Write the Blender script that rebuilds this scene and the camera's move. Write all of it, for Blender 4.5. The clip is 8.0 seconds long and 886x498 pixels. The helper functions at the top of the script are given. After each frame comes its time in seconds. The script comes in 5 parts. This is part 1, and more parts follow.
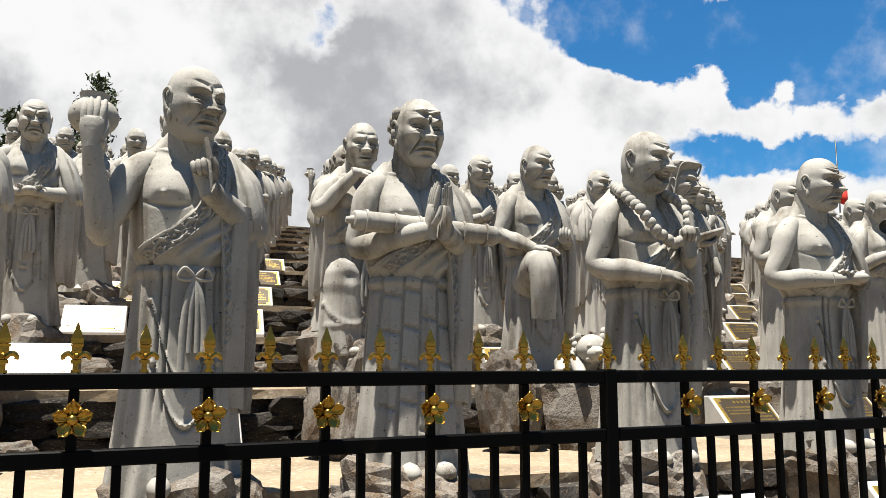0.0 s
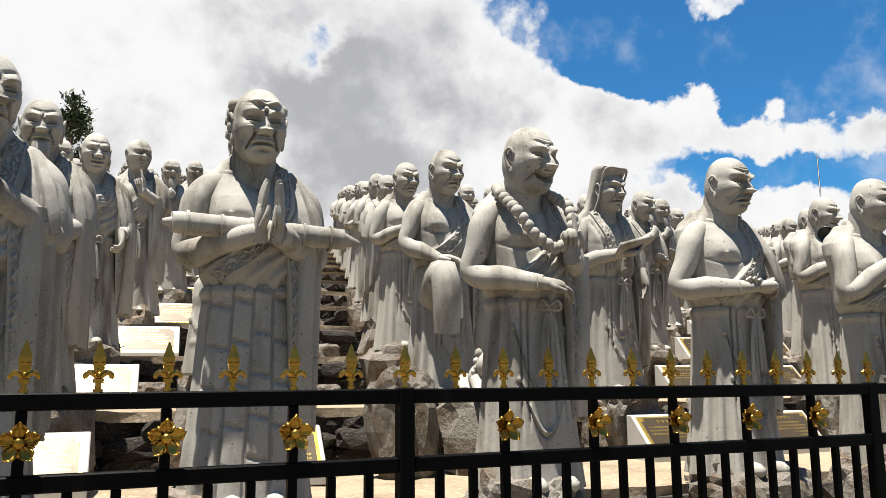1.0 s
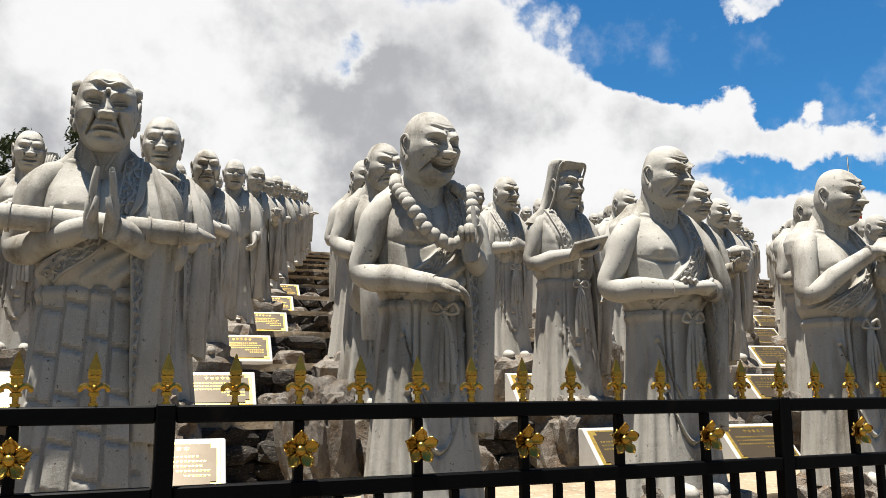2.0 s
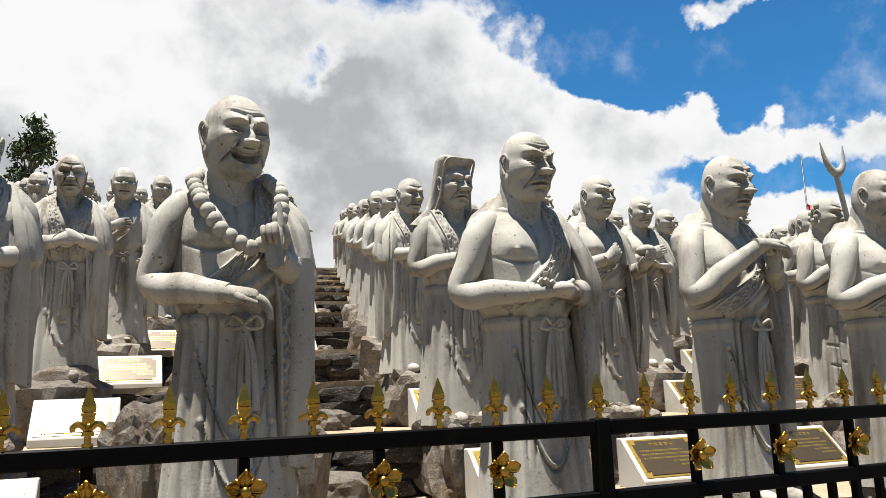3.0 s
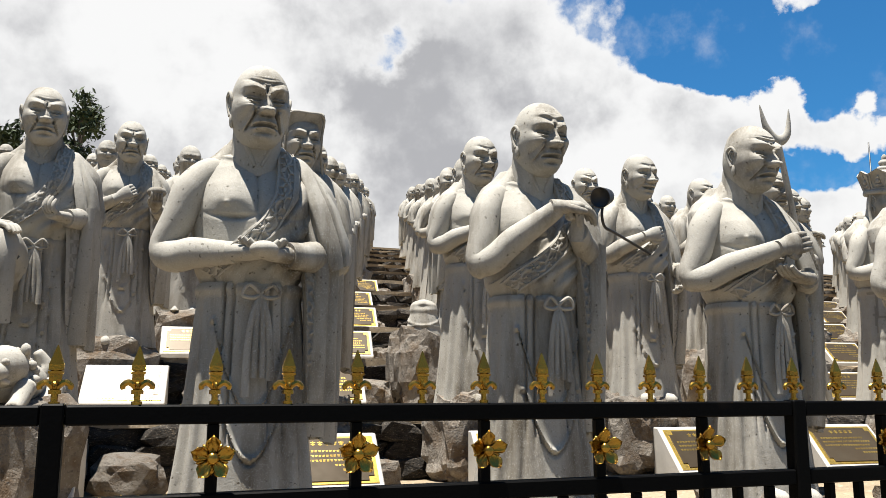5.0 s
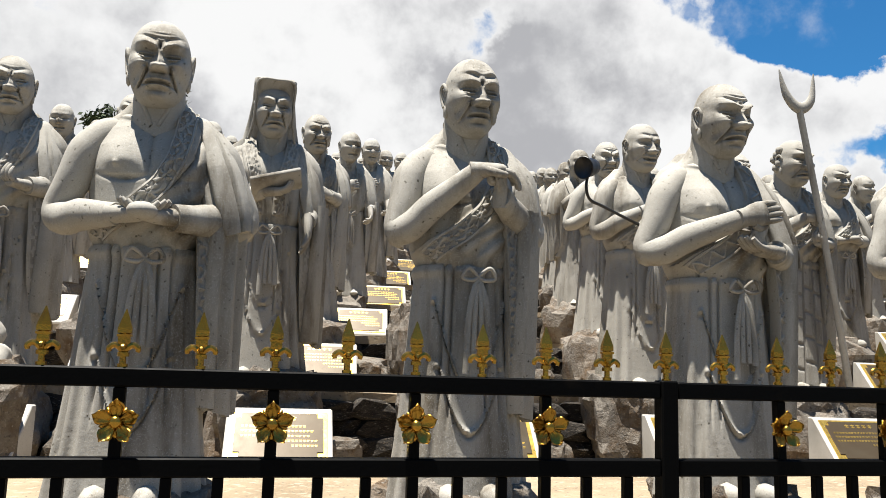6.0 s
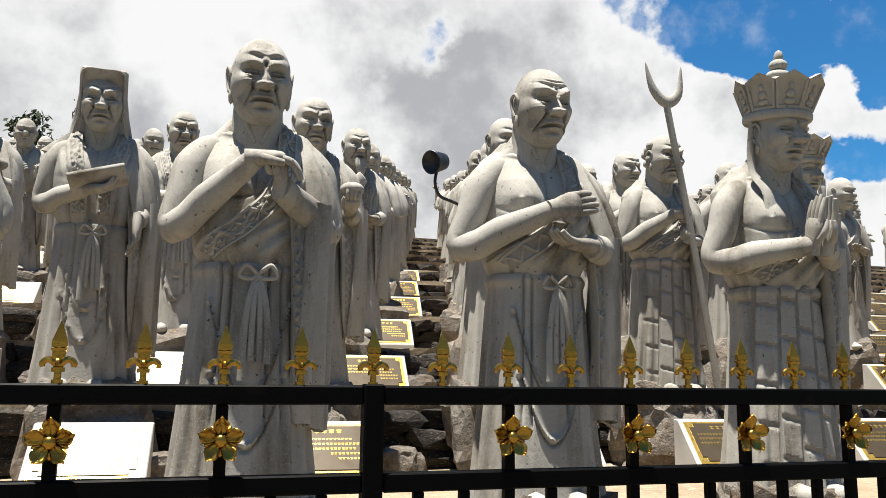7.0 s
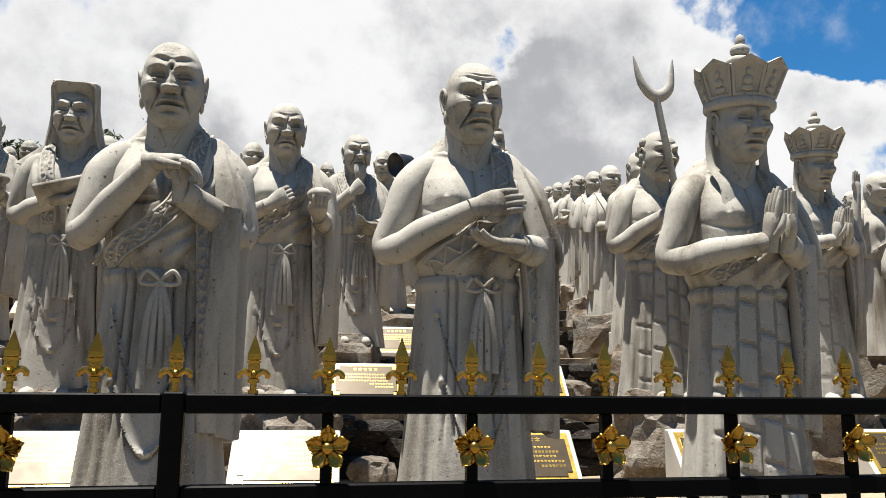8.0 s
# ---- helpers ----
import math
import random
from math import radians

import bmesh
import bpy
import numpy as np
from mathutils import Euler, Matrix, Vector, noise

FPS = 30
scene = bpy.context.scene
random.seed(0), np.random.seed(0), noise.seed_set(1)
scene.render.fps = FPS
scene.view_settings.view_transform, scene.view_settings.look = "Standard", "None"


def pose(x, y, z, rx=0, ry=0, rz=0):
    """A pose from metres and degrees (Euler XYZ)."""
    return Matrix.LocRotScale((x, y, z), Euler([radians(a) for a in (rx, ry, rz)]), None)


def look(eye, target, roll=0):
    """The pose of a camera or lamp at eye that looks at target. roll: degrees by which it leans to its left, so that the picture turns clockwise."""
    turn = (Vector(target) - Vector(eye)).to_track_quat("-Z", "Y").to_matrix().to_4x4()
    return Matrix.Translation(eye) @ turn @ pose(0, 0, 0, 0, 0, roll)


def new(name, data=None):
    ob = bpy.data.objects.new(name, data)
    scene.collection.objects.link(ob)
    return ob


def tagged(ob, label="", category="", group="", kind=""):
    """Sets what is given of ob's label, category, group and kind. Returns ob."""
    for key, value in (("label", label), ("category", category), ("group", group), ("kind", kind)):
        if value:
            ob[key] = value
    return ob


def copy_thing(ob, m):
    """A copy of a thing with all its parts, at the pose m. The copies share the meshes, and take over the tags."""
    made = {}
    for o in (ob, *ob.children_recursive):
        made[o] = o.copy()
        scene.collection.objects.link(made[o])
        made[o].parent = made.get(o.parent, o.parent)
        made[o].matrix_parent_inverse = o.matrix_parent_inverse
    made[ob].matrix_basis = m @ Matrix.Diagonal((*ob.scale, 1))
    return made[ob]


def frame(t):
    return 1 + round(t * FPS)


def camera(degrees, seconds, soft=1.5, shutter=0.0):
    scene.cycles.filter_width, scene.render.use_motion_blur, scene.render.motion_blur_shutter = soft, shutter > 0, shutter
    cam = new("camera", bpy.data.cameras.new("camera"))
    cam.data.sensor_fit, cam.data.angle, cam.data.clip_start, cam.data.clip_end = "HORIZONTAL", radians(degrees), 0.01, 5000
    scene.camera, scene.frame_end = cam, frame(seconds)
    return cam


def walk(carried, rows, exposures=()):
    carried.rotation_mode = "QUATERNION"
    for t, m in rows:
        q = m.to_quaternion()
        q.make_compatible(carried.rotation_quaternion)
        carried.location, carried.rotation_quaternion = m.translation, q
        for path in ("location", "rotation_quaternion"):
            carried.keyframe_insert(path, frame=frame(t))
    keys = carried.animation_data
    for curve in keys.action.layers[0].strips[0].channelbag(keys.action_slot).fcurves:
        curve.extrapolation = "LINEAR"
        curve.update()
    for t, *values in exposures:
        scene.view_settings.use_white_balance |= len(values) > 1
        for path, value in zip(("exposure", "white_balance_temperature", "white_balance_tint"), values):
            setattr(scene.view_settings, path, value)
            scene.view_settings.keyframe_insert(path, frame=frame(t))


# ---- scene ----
cam = camera(57.6, 8.0, soft=0.6)
METRES, EYE, TILT, LEAN, TURN = 6.4, 0.56, 8.0, 0.0, -24.8
ROWS = [
    (0.0, 0.0, 0.0, 0.0, 0.0, 0.0, -0.0),
    (0.5, 0.0545, 0.0293, -0.005, 3.63, 1.58, -1.08),
    (1.0, 0.1112, 0.0645, -0.0102, -0.41, 1.33, 0.38),
    (2.5, 0.273, 0.1727, -0.0186, 2.74, 2.04, 0.58),
    (3.0, 0.3265, 0.2161, -0.0221, -0.07, 2.49, 2.12),
    (3.5, 0.3891, 0.2446, -0.028, 3.93, 2.03, 1.57),
    (4.0, 0.4467, 0.2744, -0.0327, 1.41, 2.46, 1.67),
    (4.5, 0.5002, 0.3079, -0.037, -0.74, 1.89, 1.05),
    (5.0, 0.5642, 0.3249, -0.0416, 4.94, 1.44, 0.51),
    (6.5, 0.7263, 0.4064, -0.0581, 11.41, 0.26, -0.22),
    (7.0, 0.7736, 0.437, -0.0612, 7.95, 0.9, 0.44),
    (7.5, 0.8206, 0.4613, -0.0654, 8.51, 1.78, 1.76),
    (8.0, 0.8672, 0.4762, -0.0666, 13.12, 1.61, 1.28),
]
walk(cam, [(t, pose(0, 0, EYE, TILT, LEAN, TURN) @ pose(METRES * x, METRES * y, METRES * z, 90 + pitch, roll, yaw)) for t, x, y, z, yaw, pitch, roll in ROWS])

# ---- world, sun ----
SUN_DIR = Vector((-0.17, -0.055, 0.98)).normalized()


def sky_world():
    w = bpy.data.worlds.new("sky")
    scene.world = w
    w.use_nodes = True
    nt = w.node_tree
    nt.nodes.clear()

    def node(kind, **kw):
        n = nt.nodes.new(kind)
        for k, v in kw.items():
            if k == "operation":
                n.operation = v
        return n

    def put(socket, v):
        if hasattr(v, "is_linked"):
            nt.links.new(v, socket)
        else:
            socket.default_value = v

    def math_(op, a, b=0.0, c=None):
        n = node("ShaderNodeMath", operation=op)
        put(n.inputs[0], a)
        put(n.inputs[1], b)
        if c is not None:
            put(n.inputs[2], c)
        return n.outputs[0]

    def smooth(x, lo, hi):
        n = node("ShaderNodeMapRange")
        n.interpolation_type = "SMOOTHSTEP"
        put(n.inputs[0], x)
        put(n.inputs[1], lo)
        put(n.inputs[2], hi)
        return n.outputs[0]

    def dot(a, v):
        n = node("ShaderNodeVectorMath", operation="DOT_PRODUCT")
        put(n.inputs[0], a)
        n.inputs[1].default_value = v
        return n.outputs["Value"]

    def fbm(vec, scale, detail, rough, off):
        m = node("ShaderNodeVectorMath", operation="ADD")
        put(m.inputs[0], vec)
        m.inputs[1].default_value = off
        n = node("ShaderNodeTexNoise")
        put(n.inputs["Vector"], m.outputs[0])
        n.inputs["Scale"].default_value, n.inputs["Detail"].default_value, n.inputs["Roughness"].default_value = scale, detail, rough
        return n.outputs[0]

    tc = node("ShaderNodeTexCoord")
    d = tc.outputs["Generated"]
    turn = pose(0, 0, 0, TILT, LEAN, TURN).to_3x3()
    right, fwd, up = (turn @ Vector(a) for a in ((1, 0, 0), (0, 1, 0), (0, 0, 1)))
    depth = math_("MAXIMUM", dot(d, fwd), 0.25)
    u = math_("DIVIDE", dot(d, right), depth)
    v = math_("DIVIDE", dot(d, up), depth)
    # ragged cloud edges: the plane of the clouds is warped by noise
    wob = fbm(d, 9.0, 7, 0.55, (3.1, 0.2, 1.7))
    wob2 = fbm(d, 9.0, 7, 0.55, (8.1, 5.2, 0.7))
    uu = math_("ADD", u, math_("MULTIPLY", math_("SUBTRACT", wob, 0.5), 0.20))
    vv = math_("ADD", v, math_("MULTIPLY", math_("SUBTRACT", wob2, 0.5), 0.20))
    total = math_("MULTIPLY", math_("SUBTRACT", fbm(d, 5.0, 8, 0.6, (0.3, 1.9, 4.4)), 0.42), 1.3)
    # openings of blue and banks of cloud: u, v, half width, half height, weight
    for cu, cv, su, sv, wt in CLOUDS:
        e = math_("ADD", math_("POWER", math_("ABSOLUTE", math_("DIVIDE", math_("SUBTRACT", uu, cu), su)), 2.0),
                  math_("POWER", math_("ABSOLUTE", math_("DIVIDE", math_("SUBTRACT", vv, cv), sv)), 2.0))
        total = math_("ADD", total, math_("MULTIPLY", math_("POWER", 2.718, math_("MULTIPLY", e, -1.0)), wt))
    high = node("ShaderNodeSeparateXYZ")
    put(high.inputs[0], d)
    total = math_("SUBTRACT", total, math_("MULTIPLY", smooth(high.outputs[2], 0.42, 0.75), 0.22))
    away = math_("MAXIMUM", math_("SUBTRACT", 1.0, smooth(dot(d, fwd), 0.25, 0.70)), smooth(high.outputs[2], 0.45, 0.75))
    mask = smooth(total, -0.04, 0.15)
    wisp = smooth(fbm(d, 9.0, 7, 0.6, (2.0, 7.4, 1.2)), 0.50, 0.78)
    mask = math_("MAXIMUM", mask, math_("MULTIPLY", wisp, 0.45))
    body = smooth(total, 0.0, 0.5)
    puff = fbm(d, 5.0, 7, 0.58, (5.0, 0.4, 2.2))
    grey = math_("MULTIPLY", smooth(puff, 0.40, 0.64), body)
    ramp = node("ShaderNodeMix")
    ramp.data_type = "RGBA"
    put(ramp.inputs[0], math_("MULTIPLY", grey, 0.9))
    ramp.inputs[6].default_value = (*[CLOUD_WHITE * a for a in (1.0, 1.0, 1.0)], 1)
    ramp.inputs[7].default_value = (*[CLOUD_WHITE * a for a in (0.44, 0.445, 0.47)], 1)
    heavy = node("ShaderNodeMix")   # sky out of view, overhead and behind, dulled to cut fill light
    heavy.data_type = "RGBA"
    put(heavy.inputs[0], math_("MULTIPLY", away, 0.9))
    put(heavy.inputs[6], ramp.outputs[2])
    heavy.inputs[7].default_value = (*[CLOUD_WHITE * a for a in (0.080, 0.078, 0.075)], 1)
    sky = node("ShaderNodeTexSky")
    sky.sky_type, sky.sun_disc = "NISHITA", False
    sky.sun_elevation = math.asin(SUN_DIR.z)
    sky.sun_rotation = math.atan2(SUN_DIR.x, SUN_DIR.y)
    sky.air_density, sky.dust_density, sky.ozone_density = 1.0, 0.3, 2.5
    tint = node("ShaderNodeMix")
    tint.data_type, tint.blend_type = "RGBA", "MULTIPLY"
    tint.inputs[0].default_value = 1.0
    put(tint.inputs[6], sky.outputs[0])
    tint.inputs[7].default_value = SKY_TINT
    mix = node("ShaderNodeMix")
    mix.data_type = "RGBA"
    put(mix.inputs[0], mask)
    put(mix.inputs[6], tint.outputs[2])
    put(mix.inputs[7], heavy.outputs[2])
    bg = node("ShaderNodeBackground")
    put(bg.inputs[0], mix.outputs[2])
    bg.inputs[1].default_value = 0.0385
    out = node("ShaderNodeOutputWorld")
    put(out.inputs[0], bg.outputs[0])


CLOUD_WHITE = 9.6
SKY_TINT = (0.34, 0.98, 1.36, 1)
CLOUDS = [
    (0.34, 0.28, 0.24, 0.13, -1.1), (0.60, 0.26, 0.25, 0.10, -0.9), (0.22, 0.36, 0.16, 0.10, -0.5),
    (-0.16, 0.265, 0.06, 0.02, -0.27), (-0.22, 0.215, 0.03, 0.022, -0.30),
    (0.42, 0.185, 0.28, 0.042, 0.85), (0.36, 0.337, 0.17, 0.036, 1.30), (0.05, 0.24, 0.12, 0.12, 0.5), (-0.4, 0.25, 0.25, 0.25, 0.4),
    (0.10, 0.10, 0.35, 0.08, 0.5), (0.46, 0.126, 0.19, 0.018, -0.58), (-0.11, 0.235, 0.04, 0.03, 0.4),
]
sky_world()
sun = new("sun", bpy.data.lights.new("sun", "SUN"))
sun.data.energy, sun.data.angle, sun.data.color = 5.0, radians(0.6), (1.0, 0.95, 0.87)
sun.matrix_world = look(SUN_DIR * 50, (0, 0, 0))
scene.view_settings.exposure = 1.36


# ---- materials ----
def material(name, base, rough=0.8, metal=0.0, var=None, speck=None, bump=(), streak=None, objvar=0.0, spec=0.5):
    """base colour; var: (colour, scale, lo, hi) of large stains; speck: (colour, scale, lo, hi) of fine grain;
    streak: (colour, scale, lo, hi) of stains drawn out downwards; bump: rows of (scale, height, detail)."""
    m = bpy.data.materials.new(name)
    m.use_nodes = True
    nt = m.node_tree
    bs = nt.nodes["Principled BSDF"]
    tc = nt.nodes.new("ShaderNodeTexCoord").outputs["Object"]
    info = nt.nodes.new("ShaderNodeObjectInfo")
    shift = nt.nodes.new("ShaderNodeVectorMath")
    shift.operation = "ADD"
    far = nt.nodes.new("ShaderNodeVectorMath")
    far.operation = "SCALE"
    far.inputs[0].default_value = (17.0, 9.0, 5.0)
    nt.links.new(info.outputs["Random"], far.inputs["Scale"])
    nt.links.new(tc, shift.inputs[0])
    nt.links.new(far.outputs[0], shift.inputs[1])
    vec = shift.outputs[0]

    def noise_(scale, detail=5.0, rough_=0.6, stretch=None):
        n = nt.nodes.new("ShaderNodeTexNoise")
        n.inputs["Scale"].default_value, n.inputs["Detail"].default_value, n.inputs["Roughness"].default_value = scale, detail, rough_
        v = vec
        if stretch:
            mp = nt.nodes.new("ShaderNodeMapping")
            mp.inputs["Scale"].default_value = stretch
            nt.links.new(vec, mp.inputs[0])
            v = mp.outputs[0]
        nt.links.new(v, n.inputs["Vector"])
        return n.outputs[0]

    def band(x, lo, hi):
        r = nt.nodes.new("ShaderNodeMapRange")
        r.inputs[1].default_value, r.inputs[2].default_value = lo, hi
        nt.links.new(x, r.inputs[0])
        return r.outputs[0]

    def mixed(fac, a, colour):
        x = nt.nodes.new("ShaderNodeMix")
        x.data_type = "RGBA"
        nt.links.new(fac, x.inputs[0])
        nt.links.new(a, x.inputs[6])
        x.inputs[7].default_value = (*colour, 1)
        return x.outputs[2]

    rgb = nt.nodes.new("ShaderNodeRGB")
    rgb.outputs[0].default_value = (*base, 1)
    col = rgb.outputs[0]
    if var:
        col = mixed(band(noise_(var[1]), var[2], var[3]), col, var[0])
    if streak:
        col = mixed(band(noise_(streak[1], 6.0, 0.6, (1, 1, 0.18)), streak[2], streak[3]), col, streak[0])
    if speck:
        for c, sc, lo, hi in speck:
            col = mixed(band(noise_(sc, 2.0, 0.5), lo, hi), col, c)
    if objvar:
        hsv = nt.nodes.new("ShaderNodeHueSaturation")
        r = nt.nodes.new("ShaderNodeMapRange")
        r.inputs[3].default_value, r.inputs[4].default_value = 1 - objvar, 1 + objvar
        nt.links.new(info.outputs["Random"], r.inputs[0])
        nt.links.new(r.outputs[0], hsv.inputs["Value"])
        nt.links.new(col, hsv.inputs["Color"])
        col = hsv.outputs[0]
    nt.links.new(col, bs.inputs["Base Color"])
    bs.inputs["Metallic"].default_value = metal
    bs.inputs["Specular IOR Level"].default_value = spec
    rr = nt.nodes.new("ShaderNodeMapRange")
    rr.inputs[3].default_value, rr.inputs[4].default_value = max(0.03, rough - 0.12), min(1, rough + 0.12)
    nt.links.new(noise_(14.0), rr.inputs[0])
    nt.links.new(rr.outputs[0], bs.inputs["Roughness"])
    last = None
    for sc, h, det in bump:
        b = nt.nodes.new("ShaderNodeBump")
        b.inputs["Strength"].default_value, b.inputs["Distance"].default_value = 1.0, h
        nt.links.new(noise_(sc, det, 0.65), b.inputs["Height"])
        if last:
            nt.links.new(last, b.inputs["Normal"])
        last = b.outputs[0]
    if last:
        nt.links.new(last, bs.inputs["Normal"])
    return m


GRANITE = material("grey_granite", (0.36, 0.340, 0.296), 0.88, var=((0.27, 0.258, 0.225), 3.0, 0.45, 0.75),
                   streak=((0.115, 0.095, 0.066), 5.0, 0.50, 0.69),
                   speck=[((0.44, 0.43, 0.40), 240, 0.56, 0.72), ((0.20, 0.19, 0.175), 260, 0.58, 0.74), ((0.085, 0.074, 0.056), 60, 0.67, 0.75)],
                   bump=((90, 0.0008, 3), (22, 0.0026, 5)), objvar=0.09, spec=0.25)
# darker, rougher granite: chiselled bands of patched robes, sunken ground of carved borders
SUNKEN_GRANITE = material("sunken_granite", (0.28, 0.262, 0.228), 0.95, var=((0.19, 0.178, 0.155), 3.0, 0.45, 0.75),
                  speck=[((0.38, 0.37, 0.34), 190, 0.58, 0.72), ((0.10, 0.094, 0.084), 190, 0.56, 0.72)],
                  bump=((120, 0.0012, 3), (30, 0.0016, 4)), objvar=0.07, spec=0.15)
PALE = material("pale_granite", (0.47, 0.455, 0.42), 0.55, var=((0.36, 0.345, 0.31), 4.0, 0.45, 0.75),
                speck=[((0.30, 0.29, 0.28), 150, 0.6, 0.72)], bump=((80, 0.0003, 3),), objvar=0.08, spec=0.3)
GROUND_TAN = material("tan_concrete", (0.29, 0.228, 0.152), 0.9, var=((0.18, 0.138, 0.09), 1.6, 0.42, 0.7),
                      speck=[((0.34, 0.29, 0.215), 22, 0.55, 0.7), ((0.12, 0.10, 0.08), 60, 0.6, 0.72)], bump=((6, 0.012, 5), (60, 0.003, 3)), spec=0.2)
# ground out of view, its dark colour made up to cut bounced light
UNSEEN_GROUND = material("unseen_dark_ground", (0.125, 0.110, 0.088), 0.9, var=((0.085, 0.078, 0.066), 0.8, 0.42, 0.7), speck=[((0.16, 0.155, 0.15), 90, 0.58, 0.72)], bump=((120, 0.003, 3),), spec=0.3)
DARK_ROCK = material("dark_rock", (0.048, 0.042, 0.036), 0.9, var=((0.020, 0.018, 0.016), 5.0, 0.4, 0.65),
                     speck=[((0.24, 0.22, 0.19), 13, 0.62, 0.76), ((0.13, 0.10, 0.07), 30, 0.58, 0.7)], bump=((9, 0.03, 6), (45, 0.006, 4)), objvar=0.3, spec=0.2)
PALE_ROCK = material("pale_rock", (0.20, 0.178, 0.15), 0.9, var=((0.12, 0.085, 0.055), 3.0, 0.45, 0.65),
                     speck=[((0.09, 0.08, 0.07), 20, 0.58, 0.75), ((0.30, 0.28, 0.25), 34, 0.60, 0.78)], bump=((8, 0.03, 6), (50, 0.006, 4)), objvar=0.2, spec=0.2)
BLACK_PAINT = material("black_enamel", (0.0025, 0.0025, 0.0025), 0.5, bump=((60, 0.0006, 2),), var=((0.009, 0.007, 0.005), 9.0, 0.62, 0.8), spec=0.05)
GOLD = material("gold_paint", (0.44, 0.25, 0.04), 0.24, 0.95, var=((0.32, 0.17, 0.04), 40.0, 0.5, 0.72), bump=((120, 0.0008, 3),), objvar=0.12)
PLATE = material("bronze_plate", (0.062, 0.046, 0.028), 0.36, 0.25, var=((0.07, 0.055, 0.035), 6.0, 0.45, 0.7), bump=((40, 0.0001, 2),), objvar=0.15, spec=0.2)
PLATE_GOLD = material("plate_gilding", (0.72, 0.47, 0.10), 0.3, 0.8, var=((0.45, 0.27, 0.06), 40.0, 0.5, 0.7))
LEAF = material("leaf_green", (0.045, 0.065, 0.022), 0.7, var=((0.02, 0.03, 0.012), 1.2, 0.4, 0.6), spec=0.3)
BARK = material("bark", (0.11, 0.085, 0.06), 0.9, bump=((14, 0.02, 5),))
RED = material("red_cloth", (0.55, 0.025, 0.015), 0.8, bump=((30, 0.003, 3),))
LAMP_BLACK = material("lamp_black", (0.012, 0.012, 0.013), 0.45)


# ---- mesh tools ----
def mesh_ob(name, verts, faces, mat, parent=None, smooth=True):
    me = bpy.data.meshes.new(name)
    me.from_pydata([tuple(v) for v in verts], [], [tuple(f) for f in faces])
    me.materials.append(mat)
    if smooth:
        me.polygons.foreach_set("use_smooth", [True] * len(me.polygons))
    me.update()
    ob = new(name, me)
    if parent:
        ob.parent = parent
    return ob


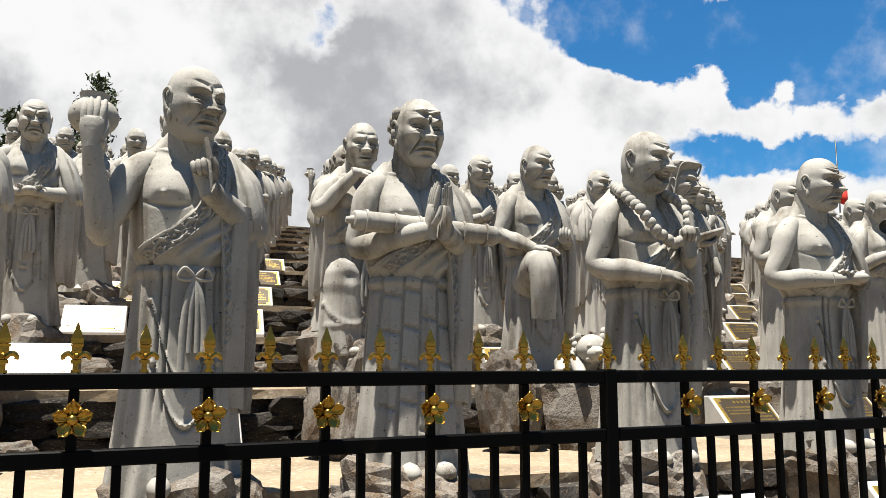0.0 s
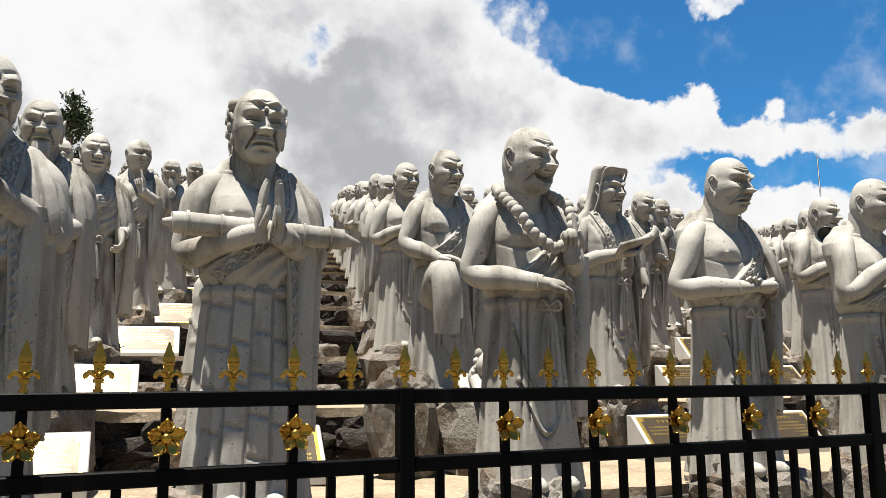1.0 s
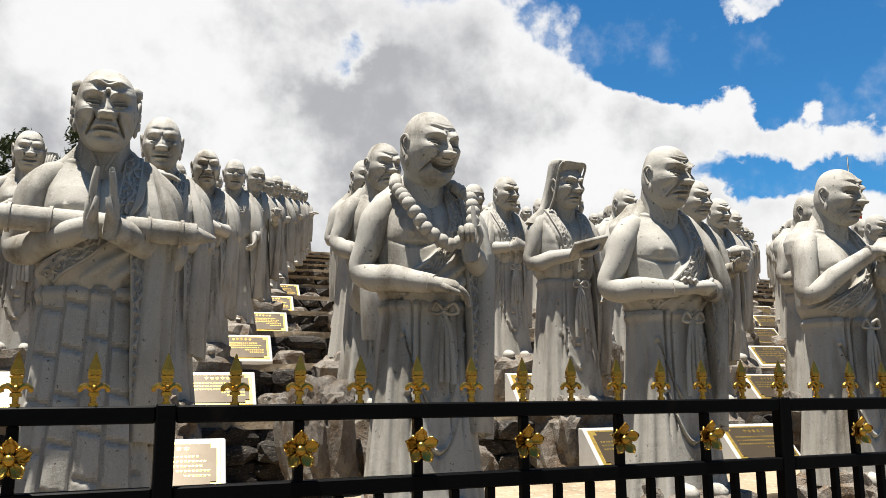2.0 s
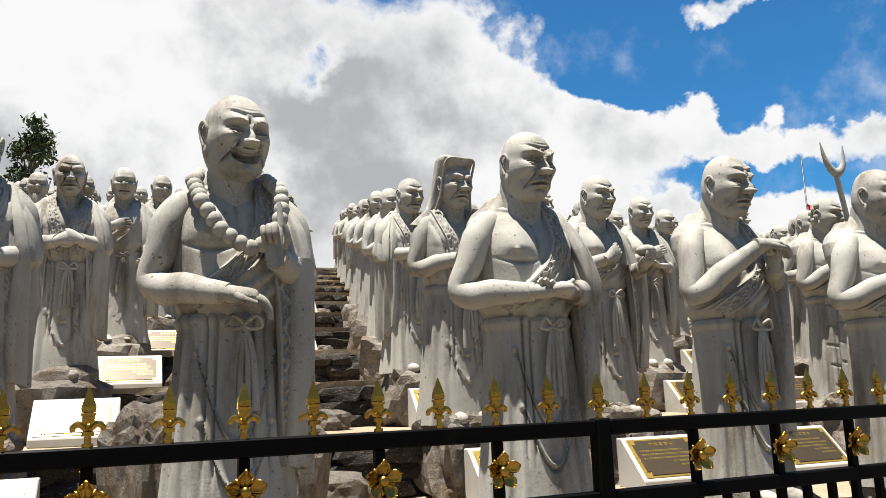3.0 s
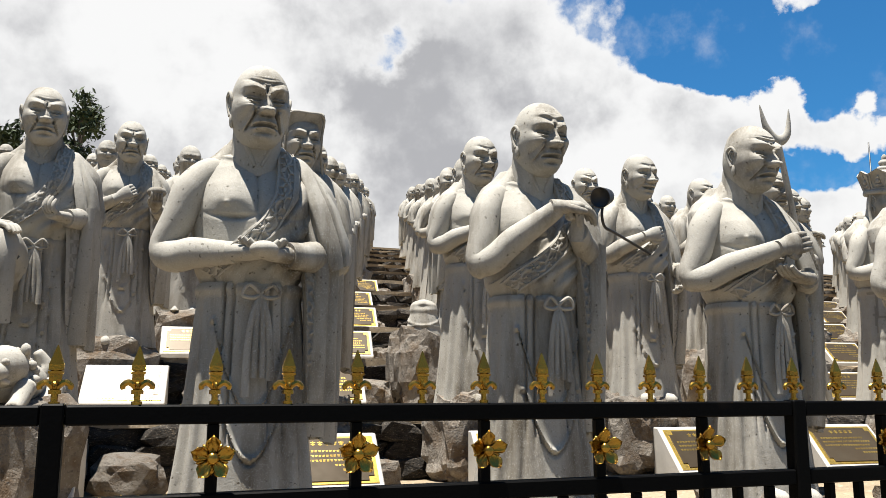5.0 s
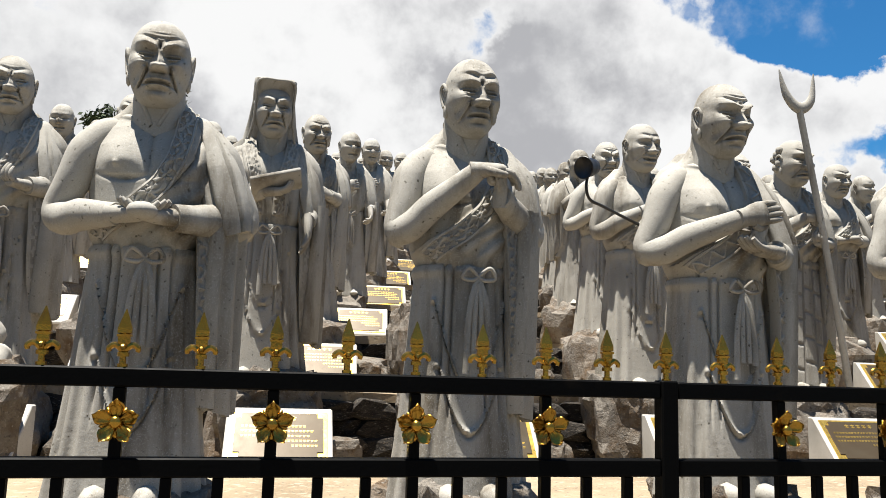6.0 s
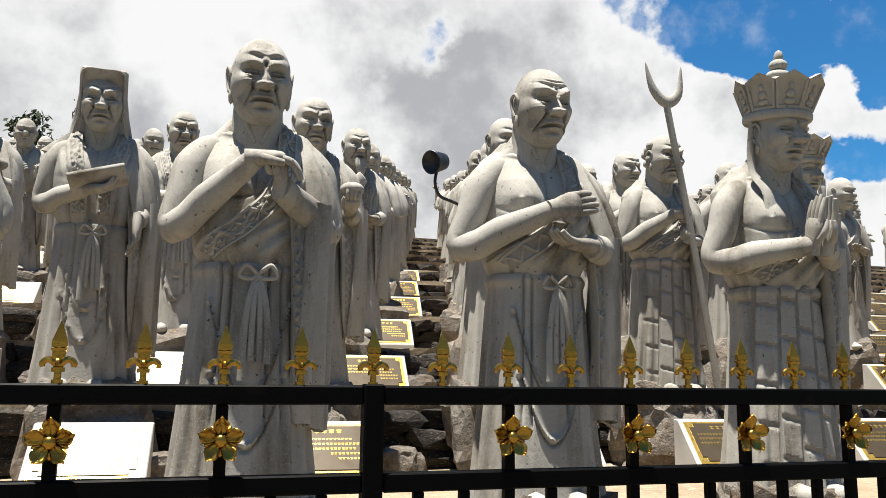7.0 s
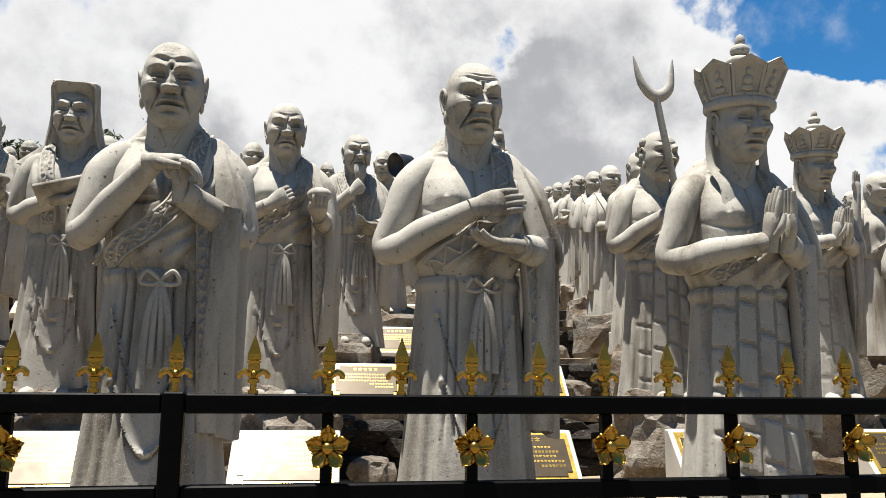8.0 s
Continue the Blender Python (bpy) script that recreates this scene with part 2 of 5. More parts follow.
class Shape:
    """Verts and faces gathered from simple closed pieces."""

    subs = 5
    most = 99

    def __init__(self):
        self.v, self.f, self.n = [], [], 0
        self.rough = []

    def add(self, verts, faces):
        self.v.append(np.asarray(verts, float))
        self.f += [tuple(i + self.n for i in f) for f in faces]
        self.n += len(verts)
        return self

    def loft(self, rings, sunken=None):
        """Closed skin over rings, all of one length; marked faces take the darker, rougher granite."""
        if sunken is not None:
            self.rough += (len(self.f) + np.flatnonzero(np.asarray(sunken)[:-1])).tolist()
        rings = np.asarray(rings, float)
        k, n = rings.shape[:2]
        faces = [(a * n + i, a * n + (i + 1) % n, (a + 1) * n + (i + 1) % n, (a + 1) * n + i) for a in range(k - 1) for i in range(n)]
        verts = np.concatenate([rings.reshape(-1, 3), [rings[0].mean(0), rings[-1].mean(0)]])
        faces += [(k * n, (i + 1) % n, i) for i in range(n)]
        faces += [(k * n + 1, (k - 1) * n + i, (k - 1) * n + (i + 1) % n) for i in range(n)]
        return self.add(verts, faces)

    def tube(self, pts, radii, n=12, flat=1.0, close=False):
        """A round tube along smoothed points."""
        n = min(n, Shape.most)
        pts = np.asarray(pts, float)
        radii = np.interp(np.linspace(0, 1, len(pts)), np.linspace(0, 1, len(radii)), radii)
        if len(pts) > 2:
            t = np.linspace(0, len(pts) - 1, (len(pts) - 1) * Shape.subs + 1)
            out = []
            for a in t:
                i = min(int(a), len(pts) - 2)
                u = a - i
                p0, p1, p2, p3 = pts[max(i - 1, 0)], pts[i], pts[i + 1], pts[min(i + 2, len(pts) - 1)]
                out.append(0.5 * (2 * p1 + (p2 - p0) * u + (2 * p0 - 5 * p1 + 4 * p2 - p3) * u * u + (3 * p1 - p0 - 3 * p2 + p3) * u ** 3))
            radii = np.interp(t, np.arange(len(pts)), radii)
            pts = np.array(out)
        tang = np.gradient(pts, axis=0)
        tang /= np.linalg.norm(tang, axis=1)[:, None] + 1e-9
        ref = np.array((0, 0, 1.0)) if abs(tang[0][2]) < 0.9 else np.array((0, 1.0, 0))
        rings = []
        al = np.linspace(0, 2 * math.pi, n, endpoint=False)
        for p, d, r in zip(pts, tang, radii):
            s = np.cross(d, ref)
            s /= np.linalg.norm(s) + 1e-9
            ref = np.cross(s, d)
            rings.append(p + r * (np.cos(al)[:, None] * s + flat * np.sin(al)[:, None] * ref))
        return self.loft(rings)

    def ball(self, c, r, n=14, axes=None):
        """An ellipsoid; axes: three rows of directions."""
        n = min(n, Shape.most)
        r = np.broadcast_to(np.asarray(r, float), (3,))
        m = n // 2
        rings = []
        al = np.linspace(0, 2 * math.pi, n, endpoint=False)
        for ph in np.linspace(-math.pi / 2 + 0.12, math.pi / 2 - 0.12, m):
            rings.append(np.stack([np.cos(ph) * np.cos(al) * r[0], np.cos(ph) * np.sin(al) * r[1], np.full(n, math.sin(ph) * r[2])], 1))
        rings = np.array(rings)
        if axes is not None:
            rings = rings @ np.asarray(axes, float)
        return self.loft(rings + np.asarray(c, float))

    def box(self, c, s, m=None):
        x, y, z = (np.asarray(s, float) / 2)
        v = np.array([(a * x, b * y, d * z) for d in (-1, 1) for b in (-1, 1) for a in (-1, 1)])
        if m is not None:
            v = v @ np.asarray(m.to_3x3()).T
        return self.add(v + np.asarray(c, float), [(0, 2, 3, 1), (4, 5, 7, 6), (0, 1, 5, 4), (2, 6, 7, 3), (0, 4, 6, 2), (1, 3, 7, 5)])

    def prism(self, c, s, bevel=0.004, m=None):
        """A box with chamfered edges."""
        b = bmesh.new()
        bmesh.ops.create_cube(b, size=1.0)
        bmesh.ops.scale(b, vec=s, verts=b.verts)
        bmesh.ops.bevel(b, geom=b.edges[:], offset=bevel, segments=1, affect="EDGES")
        if m is not None:
            bmesh.ops.transform(b, matrix=m.to_3x3().to_4x4(), verts=b.verts)
        b.verts.index_update()
        self.add([np.array(v.co) + np.asarray(c, float) for v in b.verts], [[v.index for v in f.verts] for f in b.faces])
        b.free()
        return self

    def arrays(self):
        return np.concatenate(self.v), self.f


def build(shape, name, mat, parent=None, smooth=True, label=""):
    v, f = shape.arrays()
    ob = mesh_ob(name, v, f, mat, parent, smooth)
    return tagged(ob, label) if label else ob


def gauss(x, c, s):
    return np.exp(-((x - c) / s) ** 2)


def step(x, lo, hi):
    t = np.clip((x - lo) / (hi - lo), 0, 1)
    return t * t * (3 - 2 * t)


# ---- statues: carved granite figures, each one mesh ----
def ridge(z, c, above, below):
    """A bump whose two flanks differ in softness."""
    return np.where(z > c, np.exp(-((z - c) / above) ** 2), np.exp(-((z - c) / below) ** 2))


def dome(x, z, rx, rz):
    """Half an ellipsoid, zero outside its rim."""
    return np.sqrt(np.clip(1 - (x / rx) ** 2 - (z / rz) ** 2, 0, 1))


def head_shape(sh, o, res):
    """A shaven head with brow, eyes, nose, mouth, chin and long-lobed ears."""
    nu, nv = ((36, 30), (92, 80), (184, 156))[res]
    smile, g, wide, jaw, wrinkle = o.get("smile", 0), o.get("frown", 0.3), o.get("wide", 1.0), o.get("jaw", 0.16), o.get("wrinkle", 0.4)
    t = np.linspace(0, 2 * math.pi, nu, endpoint=False)
    th = t + 0.5 * np.sin(t) - math.pi / 2   # closer spaced over the face, which looks along -y
    ph = np.linspace(-math.pi / 2 + 0.05, math.pi / 2 - 0.05, nv)
    ph = ph - 0.16 * np.sin(2 * ph)
    P, T = np.meshgrid(ph, th, indexing="ij")
    cp = np.cos(P) ** np.where(P < 0, 0.66, 0.86)
    X = 0.135 * wide * cp * np.sign(np.cos(T)) * np.abs(np.cos(T)) ** 0.84
    Y = 0.160 * cp * np.sign(np.sin(T)) * np.abs(np.sin(T)) ** 0.90
    Z = 0.190 * np.sin(P)
    X *= 1 - jaw * step(-Z, 0.02, 0.19) - 0.035 * gauss(Z, 0.035, 0.03) * (Y < 0)
    Y *= 1 - 0.10 * step(-Z, 0.02, 0.19)
    Y += 0.020 * step(Z, 0.05, 0.19)
    front = step(-Y, 0.0, 0.075)
    ax = np.abs(X)
    d = np.zeros_like(X)
    soft = 1.0 if res else 1.5
    age = min(1.0, wrinkle + 0.6 * g)
    # brow ridges, sharp below, sinking towards the nose in a frown
    zb = 0.044 + 0.42 * g * (ax - 0.045) + 0.008 * (1 - ((ax - 0.055) / 0.045) ** 2)
    along = step(ax, 0.006, 0.022) * (0.25 + 0.75 * step(-ax, -0.090, -0.055)) * step(-ax, -0.112, -0.088)
    d += along * (0.010 + 0.015 * age) * ridge(Z, zb, 0.018, 0.0075 * soft)
    d -= along * 0.010 * gauss(Z, zb + 0.034, 0.010)
    if res > 1:   # tufted hair of the brows
        d += along * 0.0028 * gauss(Z, zb, 0.010) * np.sin(ax * 520 + Z * 420)
    d -= (0.012 + 0.010 * g) * gauss(X, 0, 0.007) * gauss(Z, 0.048, 0.020)
    d += 0.012 * g * gauss(ax, 0.018, 0.008) * gauss(Z, 0.045, 0.022)
    # eyes: sockets, lids, slits
    ze = 0.010 + 0.16 * g * (ax - 0.055)
    ex = ax - 0.056
    d -= 0.042 * gauss(ex, 0, 0.036) * gauss(Z, ze + 0.005, 0.019)
    d += 0.021 * dome(ex, Z - ze + 0.001, 0.034, 0.0175)
    slit = np.abs(ex) < 0.029
    arc = 0.005 * (1 - (ex / 0.03) ** 2)
    d -= slit * 0.020 * soft * gauss(Z, ze - 0.002, 0.0046 * soft)
    d += slit * 0.005 * ridge(Z, ze + arc + 0.004, 0.004, 0.0022)
    d -= 0.007 * gauss(ex, 0.0, 0.030) * gauss(Z, ze - 0.023 - 0.2 * np.abs(ex), 0.004)
    # nose
    rg = step(-Z, -0.035, 0.040)
    bridge = (0.012 + 0.031 * rg) * gauss(X, 0, 0.0135 + 0.0095 * rg)
    d += bridge * step(Z, -0.062, -0.054) * step(-Z, -0.050, -0.020)
    d += 0.030 * dome(ax - 0.026, Z + 0.043, 0.018, 0.016)
    d -= 0.014 * gauss(ax, 0.048, 0.007) * gauss(Z, -0.042, 0.016)
    d -= 0.016 * gauss(ax, 0.014, 0.008) * gauss(Z, -0.060, 0.005)
    # cheeks and the folds beside the mouth
    d += 0.017 * gauss(ax, 0.084, 0.028) * gauss(Z, -0.022 + 0.012 * smile, 0.028)
    fold = ax - (0.042 + (0.46 + 0.25 * smile) * (-0.042 - Z))
    reach = step(-Z, 0.034, 0.048) * step(Z, -0.135, -0.108)
    d += (-(0.004 + 0.022 * age) * gauss(fold, 0, 0.0058 * soft) + 0.009 * ridge(fold, 0.012, 0.016, 0.006)) * reach
    d -= 0.014 * gauss(ax, 0.090, 0.020) * gauss(Z, -0.085, 0.028)
    # mouth
    bend = 5.0 * smile - 2.8 * g * (1 - min(1, smile * 2))
    zm = Z - bend * ax ** 2
    wm = 0.042 + 0.012 * age + 0.014 * smile
    rim = step(-ax, -wm * 1.15, -wm * 0.72)
    gap = 0.002 + 0.032 * max(0, smile - 0.5)
    d += 0.012 * gauss(X, 0, 0.055) * gauss(Z, -0.098, 0.030)
    d += rim * (0.012 * ridge(zm, -0.090 + gap, 0.010, 0.006) + 0.014 * ridge(zm, -0.111 - gap, 0.006, 0.010))
    d -= rim * (0.026 + 0.016 * smile) * gauss(zm, -0.100, (0.0040 + gap) * soft)
    d -= 0.012 * gauss(ax, wm + 0.004, 0.007) * gauss(zm, -0.101, 0.007)
    if smile > 0.7:
        d -= rim * 0.016 * gauss(zm, -0.103, 0.013)
        d += rim * 0.030 * gauss(zm, -0.089, 0.0065) * (0.45 + 0.55 * np.abs(np.cos(X * 190)))
    d -= 0.011 * gauss(X, 0, 0.032) * gauss(Z, -0.131, 0.0065)
    d += 0.022 * gauss(X, 0, 0.042) * gauss(Z, -0.156, 0.020)
    # wrinkles of the forehead, bosses over the brows
    d += 0.0048 * wrinkle * np.sin(Z * 330 + 2.6 * np.cos(X * 26)) * step(Z, 0.070, 0.084) * step(-Z, -0.122, -0.104) * gauss(X, 0, 0.07)
    d += o.get("bumps", 0) * (gauss(ax, 0.046, 0.028) * gauss(Z, 0.100, 0.020) + 0.5 * gauss(X, 0, 0.010) * gauss(Z, 0.066, 0.010))
    Y = Y - d * front * o.get("carve", 1.25)
    Y = Y - 0.020 * step(-Z, 0.07, 0.17) * front
    k = Shape()
    k.loft(np.stack([X, Y, Z], 2))
    n = 10 if res > 0 else 6
    for s in (-1, 1):
        e = 0.129 * wide
        k.tube([(s * (e - 0.004), -0.012, -0.020), (s * (e + 0.006), -0.016, 0.025), (s * (e + 0.012), 0.010, 0.054), (s * (e + 0.015), 0.040, 0.036),
                (s * (e + 0.011), 0.036, -0.005), (s * (e + 0.004), 0.014, -0.048)], [0.007, 0.008, 0.009, 0.009, 0.009, 0.010], n)
        k.ball((s * e, 0.015, 0.010), (0.007, 0.026, 0.038), n)
        k.tube([(s * (e + 0.006), -0.004, 0.022), (s * (e + 0.009), 0.014, 0.030), (s * (e + 0.009), 0.020, 0.0), (s * (e + 0.004), 0.004, -0.02)], [0.004, 0.005, 0.005, 0.004], 6)
        k.ball((s * (e - 0.003), 0.004, -0.068), (0.013, 0.017, 0.036 * o.get("lobe", 1.0)), n)
    if o.get("tufts"):
        for s in (-1, 1):
            for a in range(5):
                k.ball((s * 0.125, 0.03 + 0.03 * (a % 3), 0.10 - 0.035 * a), 0.034, 8)
    if o.get("beard"):
        for a in range(5):
            k.tube([((a - 2) * 0.018, -0.16, -0.13), ((a - 2) * 0.02, -0.185, -0.20), ((a - 2) * 0.010, -0.19, -0.29)], [0.020, 0.018, 0.006], 8)
    if o.get("hood"):
        rr = []
        al = np.linspace(0, 2 * math.pi, 40, endpoint=False)
        for z, wx, wy, y in ((0.215, 0.05, 0.05, 0.02), (0.212, 0.13, 0.13, 0.0), (0.198, 0.150, 0.160, 0.005), (0.165, 0.150, 0.160, 0.02), (0.05, 0.152, 0.160, 0.045), (-0.08, 0.172, 0.15, 0.07),
                             (-0.20, 0.20, 0.14, 0.09), (-0.27, 0.29, 0.15, 0.08), (-0.33, 0.36, 0.17, 0.06)):
            cx, sy = np.cos(al), np.sin(al)
            yy = np.where(sy < 0, sy * wy * (0.95 if z > 0.15 else 0.30), sy * wy)
            rr.append(np.stack([wx * np.sign(cx) * np.abs(cx) ** 0.75, y + yy, np.full(40, z) + 0.012 * np.cos(al * 2)], 1))
        k.loft(rr[::-1])
        k.tube([(-0.165, 0.01, -0.2), (-0.138, -0.02, -0.08), (-0.132, -0.045, 0.06), (-0.122, -0.100, 0.182), (0, -0.142, 0.186), (0.122, -0.100, 0.182), (0.132, -0.045, 0.06), (0.138, -0.02, -0.08), (0.165, 0.01, -0.2)], [0.010] * 9, 8)
    if o.get("crown"):
        al = np.linspace(0, 2 * math.pi, 48, endpoint=False)
        k.loft([np.stack([r * np.cos(al), 0.01 + r * 1.10 * np.sin(al), np.full(48, z)], 1) for z, r in ((0.066, 0.140), (0.070, 0.166), (0.080, 0.172), (0.102, 0.172), (0.112, 0.164), (0.116, 0.14))])
        for i in range(8):
            a = (i + 0.5) * math.pi / 4
            out, along_ = np.array((math.cos(a), 1.10 * math.sin(a), 0)), np.array((-math.sin(a), math.cos(a), 0))

            def outline(shrink, push):
                ring = []
                for w, z in ((-0.064, 0.112), (0.064, 0.112), (0.083, 0.250), (0.0, 0.290), (-0.083, 0.250)):
                    w, z = w * (1 - shrink), 0.195 + (z - 0.195) * (1 - shrink)
                    r = 0.154 + 0.36 * (z - 0.112) + push
                    ring.append(out * r + along_ * w + (0, 0.01, z))
                return ring

            k.loft([outline(0.0, -0.022), outline(0.0, 0.004), outline(0.16, 0.004), outline(0.22, -0.008)])
            if res:
                for z, w, h in ((0.150, 0.036, 0.018), (0.185, 0.026, 0.024), (0.222, 0.014, 0.016)):
                    k.ball(out * (0.147 + 0.36 * (z - 0.112)) + (0, 0.01, z), (w, 0.014, h), 10, (along_, out, (0, 0, 1)))
        k.ball((0, 0.01, 0.165), (0.15, 0.16, 0.08), 20)
        k.ball((0, 0.01, 0.25), (0.12, 0.12, 0.06), 18)
        k.ball((0, 0.01, 0.315), (0.066, 0.066, 0.034), 16)
        k.ball((0, 0.01, 0.370), (0.050, 0.050, 0.034), 16)
        k.ball((0, 0.01, 0.412), (0.026, 0.026, 0.040), 12)
        for s in (-1, 1):
            k.tube([(s * 0.145, 0.03, 0.07), (s * 0.150, 0.03, -0.1), (s * 0.145, 0.0, -0.21), (s * 0.125, -0.075, -0.30), (s * 0.120, -0.115, -0.42)], [0.022, 0.026, 0.030, 0.034, 0.040], 8, 0.35)
    v, f = k.arrays()
    turn = pose(0, 0, 0, o.get("nod", 6), o.get("tip", 0), o.get("turn", 0)).to_3x3()
    v = v * np.array((0.885, 0.885, 0.94)) * o.get("big", 1.0) @ np.asarray(turn).T + np.array((0, -0.085, o.get("hz", 1.684)))
    sh.rough += [len(sh.f) + i for i in k.rough]
    sh.add(v, f)


def unit(a):
    a = np.asarray(a, float)
    return a / (np.linalg.norm(a) + 1e-9)


def hand_shape(k, wrist, way, palm, curl=0.15, size=1.0, side=1, point=False, spread=0.0):
    """A hand from the wrist: way is where the fingers go, palm where the palm faces."""
    w, p = np.asarray(wrist, float), unit(palm)
    d = unit(np.asarray(way, float) - np.dot(way, p) * p)
    s = np.cross(d, p) * side
    b = np.linspace(0, 2 * math.pi, 14, endpoint=False)
    k.loft([w + d * t * size + np.outer(np.cos(b) * hw * size, s) + np.outer(np.sin(b) * hp * size, p)
            for t, hw, hp in ((-0.04, 0.034, 0.034), (0.0, 0.038, 0.032), (0.03, 0.046, 0.029), (0.07, 0.052, 0.026), (0.10, 0.050, 0.021), (0.112, 0.042, 0.014))])
    for i in range(4):
        off = (i - 1.5) * 0.0235 * size
        c = 0.0 if (point and i == 0) else curl
        ln = (0.105, 0.118, 0.11, 0.09)[i] * size
        b = w + d * 0.095 * size - s * off
        q = b.copy()
        pts = [b - d * 0.02]
        a = 0.0
        for j in range(3):
            a += c * 1.2
            q = q + (d * math.cos(a) + p * math.sin(a) - s * spread * (i - 1.5)) * ln / 3 * (1.1 - 0.1 * j)
            pts.append(q)
        k.tube(pts, [0.0150 * size, 0.0145 * size, 0.0130 * size, 0.0095 * size], 8)
    k.tube([w + d * 0.03 + s * 0.035 * size, w + d * 0.065 * size + s * 0.055 * size + p * 0.012, w + d * 0.11 * size + s * 0.05 * size + p * 0.022], [0.018 * size, 0.016 * size, 0.011 * size], 8)


def ornament(kind, run, m, half):
    """Height of carved ornament at a run along the border and a place m across it."""
    if kind == "zigzag":
        saw = np.abs(((run / 0.085) % 1) * 2 - 1) * 2 - 1
        return 1.1 * step(-np.abs(m - half * 0.70 * saw), -0.011, -0.006)
    w = run * 2 * math.pi / 0.15
    stem = step(-np.abs(m - 0.45 * half * np.sin(w)), -0.008, -0.003)
    near = (run / 0.075 + 0.5) % 1 - 0.5
    side = np.where(np.floor(run / 0.075 + 0.5) % 2 == 0, 1, -1)
    dx, dm = near * 0.075, m - side * 0.12 * half
    ang = np.arctan2(dm, dx)
    petal = step(-np.hypot(dx, dm), -0.022 * (0.72 + 0.28 * np.cos(5 * ang)), -0.012) - 0.6 * step(-np.hypot(dx, dm), -0.0055, -0.003)
    return np.maximum(0.7 * stem, 1.1 * petal)


def chest_band(k, robe, zs, rings, res, kind):
    """The broad carved border of the robe, laid over the chest."""
    half = 0.042
    na, nw = ((16, 5), (70, 15), (170, 33))[res]

    def front_y(x, z):
        q = np.clip((z - zs[0]) / (zs[1] - zs[0]), 0, len(zs) - 1.001)
        r = rings[int(q)]
        f = r[r[:, 1] < 0.03]
        f = f[np.argsort(f[:, 0])]
        return np.interp(x, f[:, 0], f[:, 1])

    for sgn in ((1, -1) if robe == "open" else (1,)):
        z = np.linspace(1.525, 1.0, na)
        if robe == "open":
            x = sgn * (0.030 + 0.075 * step(z, 1.10, 1.5))
        else:
            x = np.interp(z, [0.98, 1.05, 1.12, 1.20, 1.30, 1.40, 1.50, 1.56], [-0.26, -0.19, -0.075, 0.015, 0.070, 0.088, 0.095, 0.095])
            x = np.convolve(np.pad(x, 6, mode="edge"), np.ones(13) / 13, "valid") if na > 30 else x
        tx, tz = np.gradient(x), np.gradient(z)
        ln = np.hypot(tx, tz)
        nx, nz = -tz / ln, tx / ln
        run = np.concatenate([[0], np.cumsum(np.hypot(np.diff(x), np.diff(z)))])
        m = np.linspace(-half, half, nw)
        px, pz = x[:, None] + sgn * nx[:, None] * (m + half), z[:, None] + sgn * nz[:, None] * (m + half)
        lie = np.array([[front_y(u, w) for u, w in zip(p, q)] for p, q in zip(px, pz)])
        for axis, pad in ((0, max(1, na // 24)), (1, max(1, nw // 8))):
            lie = np.apply_along_axis(lambda c: np.convolve(np.pad(c, pad, mode="edge"), np.ones(2 * pad + 1) / (2 * pad + 1), "valid"), axis, lie)
        rr, sunken = [], []
        for a in range(na):
            base = lie[a] - 0.006
            orn = ornament(kind, run[a], m, half)
            inner = np.abs(m) < half - 0.011
            rim = step(np.abs(m), half - 0.012, half - 0.008)
            y = base - 0.007 - 0.008 * rim - 0.008 * orn * inner
            # low ground between the carvings goes to the darker granite
            sunken.append(np.concatenate([inner & (orn < 0.3) & (res > 0), np.zeros(nw, bool)]))
            rr.append(np.concatenate([np.stack([px[a], y, pz[a]], 1), np.stack([px[a], base + 0.04, pz[a]], 1)[::-1]]))
        k.loft(rr if sgn < 0 else rr[::-1], sunken if sgn < 0 else sunken[::-1])


